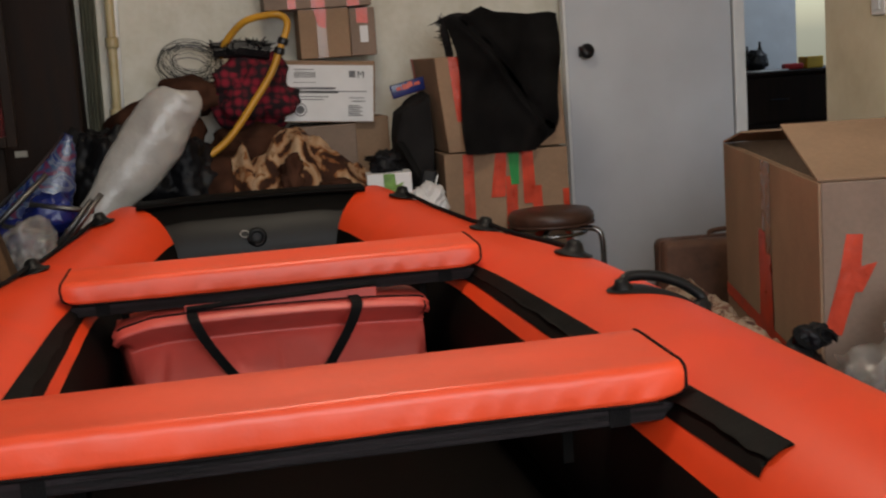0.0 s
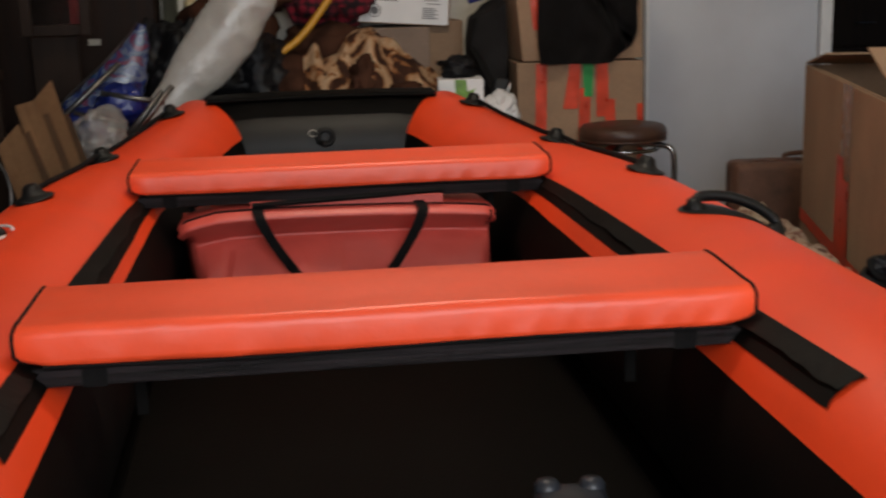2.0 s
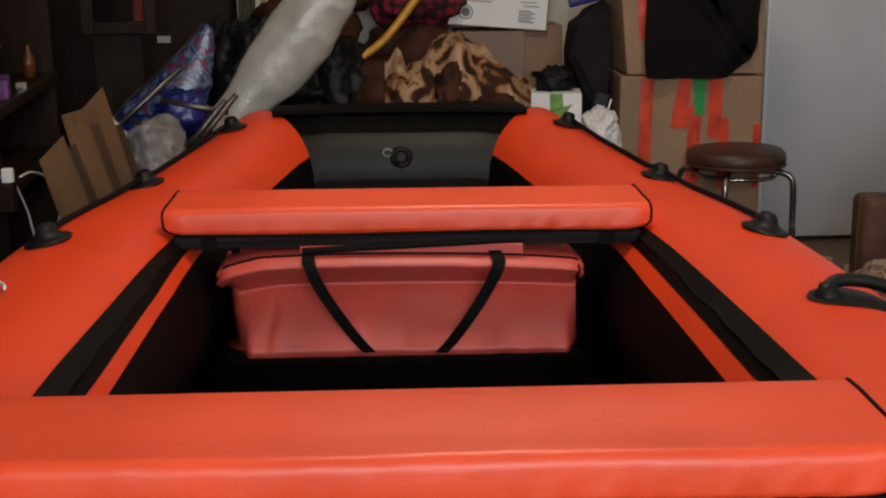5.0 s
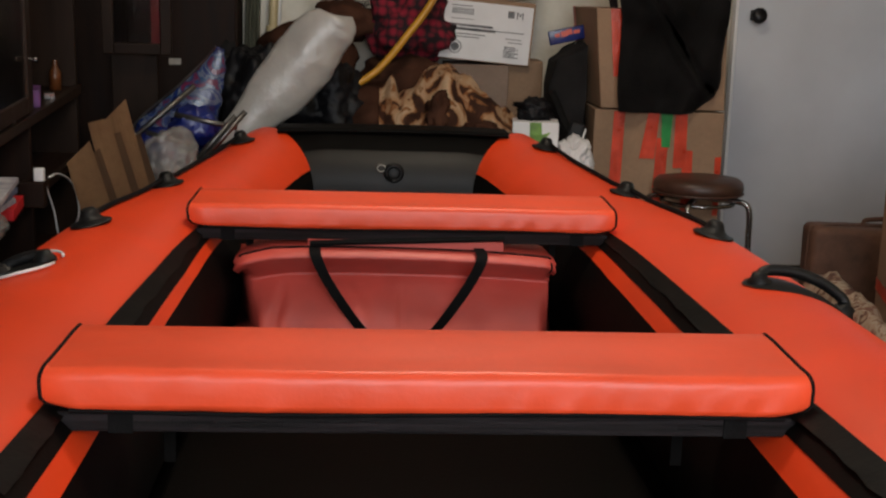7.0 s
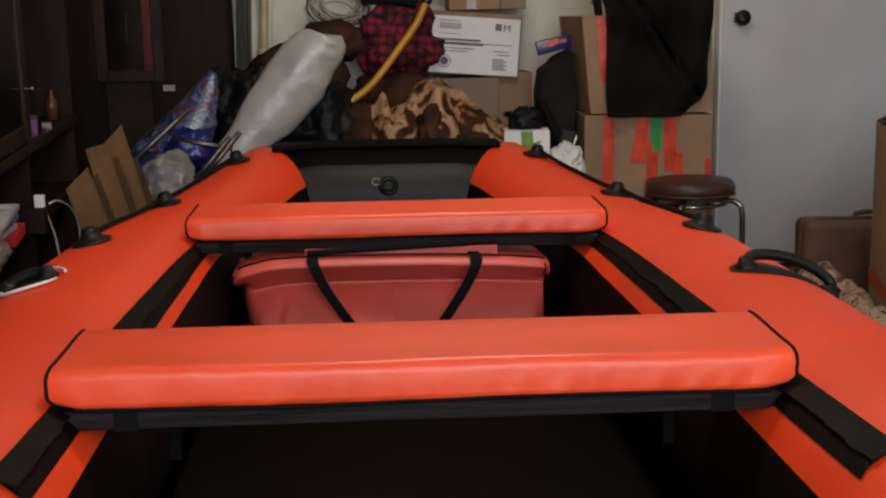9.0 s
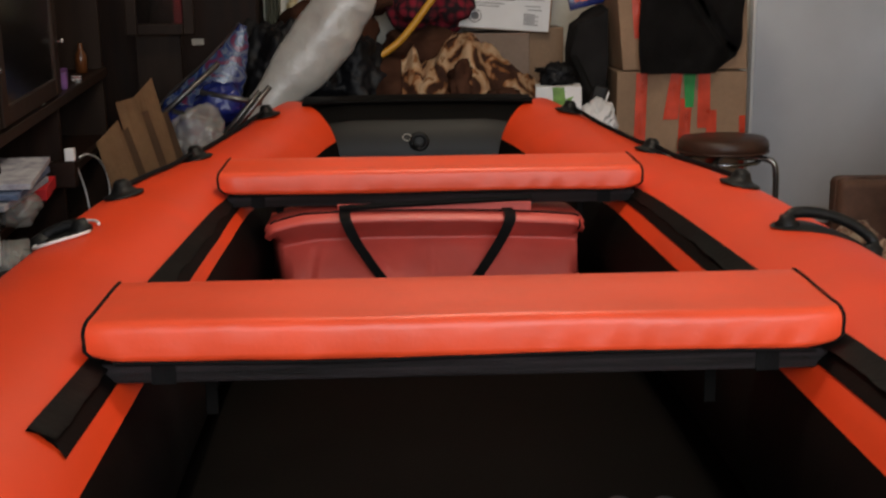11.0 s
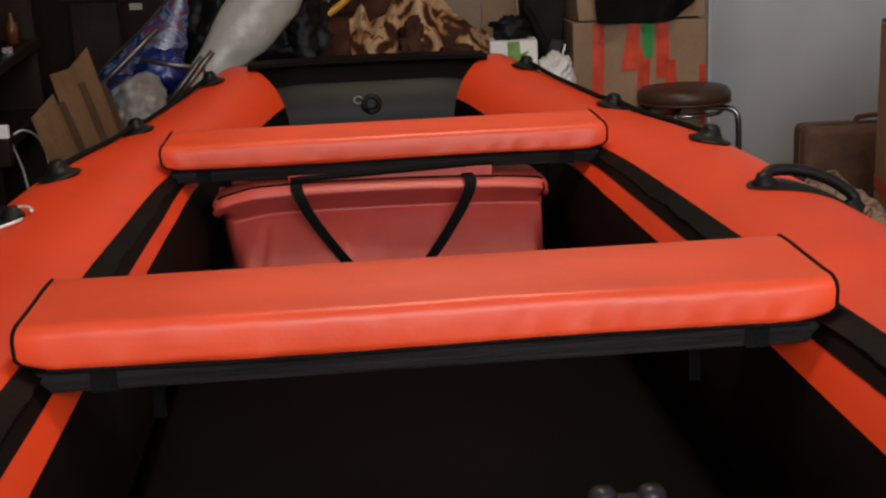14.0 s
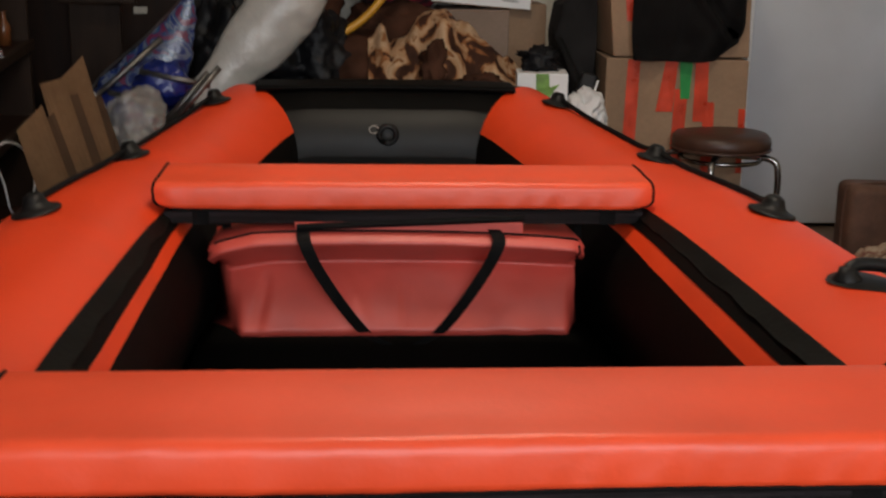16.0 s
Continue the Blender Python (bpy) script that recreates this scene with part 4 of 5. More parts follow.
def blue_bag():
    b = thing("blue_bag", "shiny blue printed plastic bag standing behind the chair frame", "bag")
    rings = []
    ax = spline([(-0.78, 2.32, 0.30, 0.08), (-0.74, 2.32, 0.46, 0.10), (-0.68, 2.33, 0.57, 0.095), (-0.60, 2.34, 0.68, 0.065), (-0.555, 2.35, 0.77, 0.034), (-0.535, 2.35, 0.83, 0.012)], 7)
    for i, q in enumerate(ax):
        rings.append([Vector((q[0] + q[3] * math.cos(a) * (1 + 0.25 * noise.noise(Vector((i * 0.4, k * 0.7, 1)))), q[1] + 0.4 * q[3] * math.sin(a), q[2] - 0.4 * q[3] * math.cos(a))) for k, a in enumerate(np.linspace(0, 2 * math.pi, 18, endpoint=False))])
    part("body", loft(rings), BLUE_PRINT, b, "", True)
    part("tie", tube([(q[0] - q[3] * 1.05, q[1] - 0.01, q[2] + 0.4 * q[3]) for q in ax[8:]], 0.004, 6), STEEL, b)


blue_bag()
heap("blue_sack", BLUE, "glossy blue plastic sack under the printed bag", "sack", (-0.72, 2.24, 0.52), (0.09, 0.06, 0.07), 8.1, 0.25, 0.2)
heap("blue_sack", BLUE, "glossy blue plastic sack by the chair frame", "sack", (-0.60, 2.24, 0.60), (0.07, 0.05, 0.06), 5.1, 0.25, 0.2)
heap("black_sack", BLACK_STUFF, "black plastic sack beside the wrapped pole", "sack", (-0.46, 2.66, 0.64), (0.12, 0.09, 0.18), 6.4, 0.3, 0.11, 4)
heap("black_sack", BLACK_STUFF, "black plastic sack on the floor by the boat", "sack", (-0.62, 2.62, 0.25), (0.2, 0.14, 0.25), 9.4, 0.2, 0.15)
heap("clear_bag", CLEAR_BAG, "crumpled clear plastic bag on the boxes", "bag", (-0.655, 2.08, 0.50), (0.09, 0.08, 0.105), 2.7, 0.4, 0.10, 4)
heap("clear_bag", CLEAR_BAG, "crumpled clear plastic bag beside the boat", "bag", (-0.74, 2.06, 0.20), (0.12, 0.12, 0.2), 6.7, 0.3, 0.10, 4)
heap("white_bag", WHITE_BAG, "white crumpled paper bag behind the chair frame", "bag", (-0.80, 2.20, 0.54), (0.05, 0.04, 0.045), 1.1, 0.3, 0.2)


def sheet(p, label, seed, mat=None):
    """A cardboard sheet with thickness and a slight bow, from four corners."""
    a, b, c, d = (Vector(q) for q in p)
    bm = bmesh.new()
    n = (b - a).cross(d - a).normalized()
    g = [[bm.verts.new(a.lerp(b, i / 8).lerp(d.lerp(c, i / 8), j / 8) + n * 0.006 * noise.noise(Vector((i * 0.3, j * 0.3, seed)))) for i in range(9)] for j in range(9)]
    for j in range(8):
        for i in range(8):
            bm.faces.new((g[j][i], g[j][i + 1], g[j + 1][i + 1], g[j + 1][i]))
    bmesh.ops.solidify(bm, geom=list(bm.faces), thickness=0.006)
    return alone("cardboard_sheet", bm, mat or CARD_OLD, label, "cardboard", group="leaning cardboard sheets")


CARD_OLD = material("old_cardboard", (0.37, 0.205, 0.095), 0.85, second=(0.24, 0.13, 0.06), scale=6, bump=0.25, bump_scale=70, fine=0.15)
# Darker copy of old_cardboard: shading among the leaning sheets put into the colour.
CARD_SHADED = material("shaded_cardboard", (0.17, 0.092, 0.045), 0.85, second=(0.10, 0.054, 0.026), scale=5, bump=0.2, bump_scale=60)
LABEL_SH = "flattened brown cardboard sheet leaning beside the boat"
for (x0, y0, z0), (x1, z1), seed, mat in (
    ((-0.885, 1.80, 0.538), (-0.825, 0.598), 1.0, CARD_OLD),
    ((-0.862, 1.835, 0.532), (-0.806, 0.575), 4.0, CARD_SHADED),
    ((-0.841, 1.87, 0.640), (-0.786, 0.654), 2.0, CARD_OLD),
    ((-0.815, 1.905, 0.60), (-0.762, 0.612), 6.0, CARD_SHADED),
    ((-0.812, 1.95, 0.640), (-0.755, 0.700), 3.0, CARD_OLD),
    ((-0.775, 1.99, 0.585), (-0.722, 0.600), 5.0, CARD_SHADED),
):
    sheet([(x0, y0, z0), (x1, y0 + 0.012, z1), (x1 + 0.155, y0 + 0.05, 0.06), (x0 + 0.14, y0 + 0.04, 0.0)], LABEL_SH, seed, mat)

# box with a green leaf, gloves and bags beside the bow
p = thing("white_box", "small white cardboard box with a printed green leaf", "box", pose(0.475, 2.52, 0.52, 0, 0, -6))
part("body", box(-0.075, 0.075, -0.07, 0.07, 0.0, 0.095, 0.003), WHITE_CARD, p)
GREEN = material("green_print", (0.16, 0.32, 0.05), 0.5, var=0.2, scale=30)
bm = bmesh.new()
for q in ([(-0.02, 0.094), (0.018, 0.094), (0.022, 0.05), (-0.018, 0.04)], [(-0.018, 0.045), (0.022, 0.055), (0.05, 0.065), (0.01, 0.01)]):
    bm.faces.new([bm.verts.new((x, -0.0715, z)) for x, z in q])
part("leaf_print", bm, GREEN, p, "printed green leaf")
alone("bag_support_box", box(0.41, 0.66, 2.46, 2.66, 0.0, 0.519, 0.005), CARD, "brown carton under the small white box", "box")
heap("work_glove", BLACK_STUFF, "black work glove lying on the white box", "glove", (0.465, 2.53, 0.648), (0.062, 0.04, 0.036), 3.1, 0.5, 0.4)
heap("white_bag", WHITE_BAG, "white crumpled plastic bag beside the taped carton", "bag", (0.595, 2.43, 0.50), (0.06, 0.05, 0.075), 5.7, 0.3, 0.14, 4)
heap("white_bag", WHITE_BAG, "white crumpled plastic bag on the floor by the boat", "bag", (0.64, 2.38, 0.22), (0.09, 0.07, 0.22), 4.2, 0.25, 0.2, 4)
bm = hexa([(0.545, 2.64, 0.40), (0.665, 2.64, 0.40), (0.665, 2.86, 0.40), (0.545, 2.86, 0.40), (0.545, 2.70, 0.80), (0.665, 2.68, 0.865), (0.665, 2.84, 0.865), (0.545, 2.84, 0.80)])
bmesh.ops.subdivide_edges(bm, edges=list(bm.edges), cuts=4, use_grid_fill=True)
rumpled(bm, 0.024, 13, 3.0)
rumpled(bm, 0.008, 34, 1.0)
pack = thing("black_backpack", "slumped black backpack squeezed between the cartons", "backpack")
part("body", bm, BLACK_CLOTH, pack, "", True)
part("strap", tube(spline([(0.545, 2.66, 0.70), (0.56, 2.60, 0.66), (0.575, 2.53, 0.61), (0.60, 2.50, 0.56)], 6), 0.014, 8, flat=0.4), STRAP, pack, "", True)
pouch = thing("black_pouch", "small black pouch with a white edge before the white box", "pouch", pose(0.588, 2.45, 0.545, -12, 16, -10))
part("body", rumpled(box(-0.026, 0.026, -0.012, 0.012, 0.0, 0.075, 0.009, 3), 0.006, 30), BLACK_STUFF, pouch, "", True)
part("edge", box(0.024, 0.030, -0.010, 0.008, 0.0, 0.062, 0.002), WHITE_PLASTIC, pouch, "white edge")
pk = thing("blue_packet", "blue plastic packet with orange print on the backpack", "packet", pose(0.610, 2.79, 0.888, 0, -13, 0))
part("band", rumpled(box(-0.066, 0.064, -0.006, 0.006, -0.026, 0.024, 0.005, 3), 0.003, 25), BLUE, pk, "", True)
for k in range(4):
    part("print_bar", box(-0.045 + k * 0.022, -0.027 + k * 0.022 + 0.004 * (k % 2), -0.0085, -0.0055, -0.001 - 0.003 * (k == 1), 0.011 + 0.004 * (k % 3)), TAPE, pk, "orange print")

# pipe, curtain and wardrobe in the corner
pp = thing("heating_pipe", "old cream painted vertical pipe with couplings", "pipe", kind="structure")
part("pipe", tube([(-0.465, 3.13, 0), (-0.425, 3.13, 1.0), (-0.385, 3.13, 2.6)], 0.017, 12), PIPE, pp, "", True)
for z in (0.86, 1.12):
    part("coupling", turned([(0.022, -0.02), (0.024, -0.012), (0.024, 0.012), (0.022, 0.02)], 14, m=pose(-0.468 + 0.042 * z, 3.13, z)), PIPE, pp, "", True)
rings = [[(-0.535 + 0.03 * max(0, z - 0.9) + 0.055 * u, 3.13 + 0.02 * math.sin(u * 26) + 0.01 * math.sin(u * 9), z) for u in np.linspace(0, 1, 40)] for z in (0.02, 0.8, 1.4, 2.4)]
bm = loft(rings, close=False)
bmesh.ops.solidify(bm, geom=list(bm.faces), thickness=0.004)
alone("curtain", bm, CURTAIN, "greyish green curtain hanging in the corner", "curtain", smooth=True)
wp = thing("water_pipe", "thin white plastic pipe beside the old pipe", "pipe", kind="structure")
part("pipe", tube([(-0.452, 3.15, 0), (-0.41, 3.15, 1.0), (-0.345, 3.15, 2.6)], 0.012, 12), WHITE_PLASTIC, wp, "", True)
w = thing("wardrobe", "tall dark brown wardrobe in the corner", "wardrobe")
part("body", box(-1.25, -0.545, 2.98, 3.18, 0, 2.1, 0.004), WENGE, w)
part("door", box(-0.93, -0.55, 2.962, 2.979, 0.06, 2.06, 0.003), WENGE, w)
part("door", box(-1.24, -0.935, 2.962, 2.979, 0.06, 2.06, 0.003), WENGE, w)
part("handle", tube([(-0.90, 2.955, 0.9), (-0.90, 2.945, 0.92), (-0.90, 2.945, 1.0), (-0.90, 2.955, 1.02)], 0.005, 6), CHROME, w)
part("sticker", box(-0.785, -0.742, 2.9595, 2.9615, 0.738, 0.760), CORD, w, "small white sticker")
heap("dark_jacket", BLACK_CLOTH, "dark jacket hung on the wardrobe", "jacket", (-0.56, 2.86, 0.50), (0.12, 0.08, 0.3), 3.6, 0.15, 0.1)


# ---- wall unit along the side ----
TILT = 3.6
RED_DARK = material('dark_red_cloth', (0.22, 0.01, 0.015), 0.7, var=0.2)


def wall_unit():
    w = thing("wall_unit", "long dark brown wall unit with open shelves and glass doors", "cabinet", pose(-0.985, 0, 0, TILT))
    D0 = -0.42
    part("back_panel", box(D0 - 0.012, D0, -0.6, 2.6, -0.16, 1.9), WENGE, w)
    for y in (-0.6, 0.2, 0.75, 1.29, 1.86, 2.44):
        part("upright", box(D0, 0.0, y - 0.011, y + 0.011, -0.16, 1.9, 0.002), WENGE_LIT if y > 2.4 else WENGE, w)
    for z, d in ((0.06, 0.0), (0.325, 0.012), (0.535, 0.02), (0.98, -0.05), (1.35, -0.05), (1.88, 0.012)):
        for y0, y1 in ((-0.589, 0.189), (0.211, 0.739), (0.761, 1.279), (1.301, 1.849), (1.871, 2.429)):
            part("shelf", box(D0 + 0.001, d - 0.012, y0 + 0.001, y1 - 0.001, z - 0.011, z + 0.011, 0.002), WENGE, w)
    # Front edges take the lit wood colour to stand out as lit.
    part("shelf_edge", box(-0.0105, 0.012, -0.6, 2.45, 0.52, 0.549, 0.003), WENGE_LIT, w, "front edge of the long shelf, coloured as if lit")
    part("shelf_edge", box(-0.0105, 0.008, -0.6, 2.45, 0.312, 0.337, 0.003), WENGE_LIT, w, "front edge of the lower shelf, coloured as if lit")
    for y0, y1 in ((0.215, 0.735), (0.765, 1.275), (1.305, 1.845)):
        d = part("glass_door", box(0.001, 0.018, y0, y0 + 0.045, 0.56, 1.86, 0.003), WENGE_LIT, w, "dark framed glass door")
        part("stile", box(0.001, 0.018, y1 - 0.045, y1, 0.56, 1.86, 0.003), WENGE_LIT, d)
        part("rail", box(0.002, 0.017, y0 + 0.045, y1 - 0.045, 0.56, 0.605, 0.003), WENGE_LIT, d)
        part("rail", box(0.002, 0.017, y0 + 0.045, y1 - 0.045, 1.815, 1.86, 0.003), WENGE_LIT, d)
        g = part("pane", box(0.007, 0.011, y0 + 0.046, y1 - 0.046, 0.606, 1.814), GLASS, d, "clear glass pane")
        g.visible_shadow = False
        part("knob", turned([(0.004, 0), (0.004, 0.01), (0.008, 0.014), (0.006, 0.02), (0, 0.021)], 10, m=pose(0.018, y1 - 0.02, 0.70, 0, 90)), CHROME, d)
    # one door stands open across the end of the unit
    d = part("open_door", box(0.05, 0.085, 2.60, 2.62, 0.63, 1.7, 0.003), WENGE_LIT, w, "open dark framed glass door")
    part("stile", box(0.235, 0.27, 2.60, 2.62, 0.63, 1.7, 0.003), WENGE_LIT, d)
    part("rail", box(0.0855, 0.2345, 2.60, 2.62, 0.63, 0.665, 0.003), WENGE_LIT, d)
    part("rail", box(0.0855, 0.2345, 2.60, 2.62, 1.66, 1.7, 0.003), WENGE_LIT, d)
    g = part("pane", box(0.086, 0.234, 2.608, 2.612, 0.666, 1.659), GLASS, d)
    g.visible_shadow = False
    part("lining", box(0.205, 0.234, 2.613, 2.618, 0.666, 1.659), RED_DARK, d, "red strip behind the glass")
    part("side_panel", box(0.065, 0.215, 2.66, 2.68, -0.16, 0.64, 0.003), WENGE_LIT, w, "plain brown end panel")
    return w


unit = wall_unit()


def on_unit(x, y, z):
    """A place in the wall unit's own directions."""
    return unit.matrix_world @ Vector((x, y, z))


def small_box(name, label, category, x, y, z, sx, sy, sz, mat, turn=0.0, lean=0.0):
    ob = alone(name, box(-sx / 2, sx / 2, -sy / 2, sy / 2, 0, sz, min(sx, sy, sz) * 0.08), mat, label, category)
    ob.matrix_world = Matrix.Translation(on_unit(x, y, z)) @ pose(0, 0, 0, TILT + lean, 0, turn)
    return ob


def bottle(label, x, y, z, r, h, mat):
    ob = alone("bottle", turned([(0.0, 0), (r, 0.0), (r, h * 0.6), (r * 0.45, h * 0.78), (r * 0.4, h * 0.95), (r * 0.45, h), (0, h)], 14), mat, label, "bottle", smooth=True)
    ob.matrix_world = Matrix.Translation(on_unit(x, y, z))
    return ob


PURPLE = material("violet_card", (0.16, 0.06, 0.22), 0.5, var=0.3, scale=30)
PAPER = material("printed_paper", (0.46, 0.45, 0.46), 0.7, second=(0.16, 0.15, 0.19), scale=28, bump=0.1)
GREYBLUE = material("blue_grey_card", (0.12, 0.16, 0.26), 0.5, var=0.3, scale=30)
AMBER = material("amber_plastic", (0.12, 0.04, 0.012), 0.3, var=0.2)
for k, (lab, y, h, mat) in enumerate((("magazines", 1.18, 0.018, PAPER), ("magazines", 1.19, 0.016, GREYBLUE), ("magazines", 1.17, 0.014, PAPER))):
    small_box("magazine", "printed magazine lying on a stack on the lower shelf", "magazine", -0.03 + 0.01 * k, 1.29 + 0.02 * k, 0.405 + 0.019 * k, 0.18, 0.30, 0.014, mat, 5 * k - 4)
small_box("carton", "small brown carton under the magazines", "box", -0.09, 1.30, 0.337, 0.14, 0.26, 0.067, CARD_OLD)
heap("clear_bag", CLEAR_BAG, "crumpled clear plastic bag on the lower shelf", "bag", on_unit(0.03, 1.30, 0.375), (0.045, 0.09, 0.042), 3.7, 0.3, 0.10, 4)
rd = small_box("red_box", "flat red plastic box on the lower shelf", "box", -0.005, 1.60, 0.337, 0.07, 0.16, 0.03, RED, 6)
pkt = thing("paper_packet", "white paper packet with orange bands and grey print", "packet", Matrix.Translation(on_unit(0.035, 0.98, 0.325)) @ pose(0, 0, 0, -8, 0, 6))
part("body", box(-0.04, 0.04, -0.014, 0.014, 0.0, 0.155, 0.004), WHITE_CARD, pkt)
part("band", box(-0.0405, 0.0405, -0.0152, -0.0135, 0.125, 0.1545), TAPE, pkt, "orange band")
part("band", box(-0.0405, 0.0405, -0.0152, -0.0135, 0.028, 0.036), TAPE, pkt, "orange stripe")
part("band", box(-0.03, 0.035, -0.0152, -0.0135, 0.050, 0.058), TAPE, pkt, "orange stripe")
part("print_bar", box(-0.032, -0.008, -0.0152, -0.0135, 0.078, 0.108), GREYBLUE, pkt, "grey printed picture")
part("print_bar", box(0.004, 0.030, -0.0152, -0.0135, 0.078, 0.108), PAPER, pkt, "grey printed picture")
ledge = part("clip", box(-0.03, 0.03, -0.03, 0.03, -0.02, -0.001), WENGE, pkt)
small_box("carton", "small violet carton on the long shelf", "box", -0.05, 2.02, 0.547, 0.08, 0.10, 0.05, PURPLE, 12)
small_box("carton", "small blue carton on the long shelf", "box", -0.06, 1.93, 0.547, 0.08, 0.07, 0.07, GREYBLUE, -8)
small_box("tin", "small shiny tin on the long shelf", "tin", -0.02, 2.16, 0.547, 0.03, 0.04, 0.018, CHROME, 20)
small_box("tin", "small shiny tin near the shelf edge", "tin", -0.015, 1.72, 0.547, 0.03, 0.035, 0.02, WHITE_PLASTIC, 5)
bottle("small amber bottle standing on the long shelf", -0.04, 2.33, 0.547, 0.018, 0.09, AMBER)
bottle("dark glass bottle behind the glass door", -0.15, 1.62, 0.547, 0.03, 0.24, BLACK_METAL)
bottle("dark glass bottle in the wall unit", -0.16, 1.48, 0.547, 0.028, 0.2, BLACK_METAL)
bottle("amber bottle in the wall unit", -0.14, 1.08, 0.547, 0.03, 0.16, AMBER)
for k in range(6):
    small_box("book", "dark bound book standing in the wall unit", "book", -0.2, 0.80 + 0.035 * k, 0.547, 0.16, 0.03, 0.2 + 0.015 * (k % 3), (PURPLE, GREYBLUE, WENGE_LIT, DARK_CLOTH)[k % 4])
for k in range(5):
    small_box("saucer_stack", "pale crockery on the long shelf", "crockery", -0.05 - 0.01 * k, 1.36 + 0.045 * k, 0.547, 0.05, 0.035, 0.012 + 0.008 * (k % 2), WHITE_PLASTIC if k % 2 else PAPER, 15 * k)

# charger, its cable, and a cable loop on the boat
ch = thing("charger", "white plug adapter with a white cable on the shelf edge", "charger", Matrix.Translation(Vector((-0.93, 1.69, 0.505))))
part("body", box(-0.013, 0.013, -0.01, 0.01, 0.0, 0.034, 0.003), WHITE_PLASTIC, ch)
part("socket", box(-0.05, 0.015, -0.02, 0.02, -0.07, -0.001, 0.004), WENGE, ch, "dark extension socket")
part("cable", tube(spline([(0, 0.012, 0.0), (0.0, 0.05, -0.012), (0.0, 0.14, -0.10), (0, 0.20, -0.185), (0, 0.33, -0.20), (0, 0.44, -0.17), (0, 0.42, -0.10), (0, 0.33, -0.045), (0.0, 0.2, -0.01), (0, 0.1, -0.004)], 8), 0.0029, 6), WHITE_PLASTIC, ch, "thin white cable", True)
pts = [on_tube(-1, 0.475 + 0.085 * math.sin(a), 74 + 15 * math.cos(a), 0.006) for a in np.linspace(0.3, 5.9, 30)]
alone("cable_loop", tube(pts, 0.0028, 6), WHITE_PLASTIC, "loop of white cable lying on the boat tube", "cable", smooth=True)
# dark things on the floor between boat and unit
heap("dark_sack", BLACK_STUFF, "black plastic sack on the floor by the wall unit", "sack", (-0.87, 0.95, 0.20), (0.07, 0.3, 0.2), 2.9, 0.2, 0.15)
heap("dark_sack", BLACK_STUFF, "black plastic sack beside the boat", "sack", (-0.88, 0.35, 0.19), (0.07, 0.3, 0.19), 5.9, 0.2, 0.15)
heap("clear_bag", CLEAR_BAG, "clear plastic bag on the black sack", "bag", (-0.89, 0.98, 0.40), (0.05, 0.09, 0.035), 7.7, 0.3, 0.10, 4)


# ---- large carton beside the boat ----
def large_carton():
    L, W, H = 1.16, 0.62, 0.68
    c = thing("large_carton", "big open brown carton with orange and brown tape", "box", pose(1.09, 0.66, 0, 0, 0, -13.9))
    t = 0.006
    part("wall_panel", box(0, t, 0, L, 0, H, 0.002), CARD, c)
    part("wall_panel", box(W - t, W, 0, L, 0, H, 0.002), CARD, c)
    # Greyer than the other sides: this side's shade is in its colour.
    part("wall_panel", box(t + 0.0005, W - t - 0.0005, 0, t, 0, H, 0.002), CARD_GREY, c, "front panel with its shade put into the colour")
    part("wall_panel", box(t + 0.0005, W - t - 0.0005, L - t, L, 0, H, 0.002), CARD, c)
    part("bottom", box(t, W - t, t, L - t, 0, 0.006), CARD, c)
    # front flap raised over the opening
    bm = box(0.0, W, 0.0, 0.36, -0.003, 0.003, 0.001)
    f = part("flap", bm, CARD, c, "raised front flap")
    f.matrix_local = pose(0, 0.004, H + 0.005, 15, 0, 0)
    f = part("flap", box(-0.003, 0.003, 0.01, L - 0.01, -0.22, 0.0, 0.001), CARD, c, "side flap folded inwards")
    f.matrix_local = pose(0.018, 0, H - 0.002, 0, -8, 0)
    f = part("flap", box(0.0, W, -0.3, 0.0, -0.003, 0.003, 0.001), CARD, c, "back flap")
    f.matrix_local = pose(0, L - 0.004, H + 0.004, -9, 0, 0)
    n = (-1, 0, 0)
    tape(c, BROWN_TAPE, [(0.0, 0.60, H), (0.0, 0.49, H), (0.0, 0.49, 0.40), (0.0, 0.60, 0.40)], n, "brown tape")
    tape(c, TAPE, [(-0.001, 0.64, 0.50), (-0.001, 0.56, 0.50), (-0.001, 0.50, 0.0), (-0.001, 0.66, 0.0)], n)
    tape(c, TAPE, [(-0.002, 0.56, 0.45), (-0.002, 0.49, 0.45), (-0.002, 0.46, 0.0), (-0.002, 0.56, 0.0)], n)
    tape(c, TAPE, [(-0.002, 1.15, 0.27), (-0.002, 0.0, 0.27), (-0.002, 0.0, 0.235), (-0.002, 1.15, 0.235)], n)
    tape(c, TAPE, [(0.055, 0, 0.572), (0.089, 0, 0.570), (0.082, 0, 0.48), (0.038, 0, 0.48)], F)
    tape(c, TAPE, [(0.040, -0.001, 0.49), (0.083, -0.001, 0.49), (0.042, -0.001, 0.36), (0.004, -0.001, 0.36)], F)
    tape(c, TAPE, [(0.070, -0.002, 0.50), (0.117, -0.002, 0.512), (0.085, -0.002, 0.45), (0.052, -0.002, 0.45)], F)
    tape(c, TAPE, [(0.19, 0, 0.56), (0.23, 0, 0.56), (0.225, 0, 0.40), (0.185, 0, 0.40)], F)


large_carton()


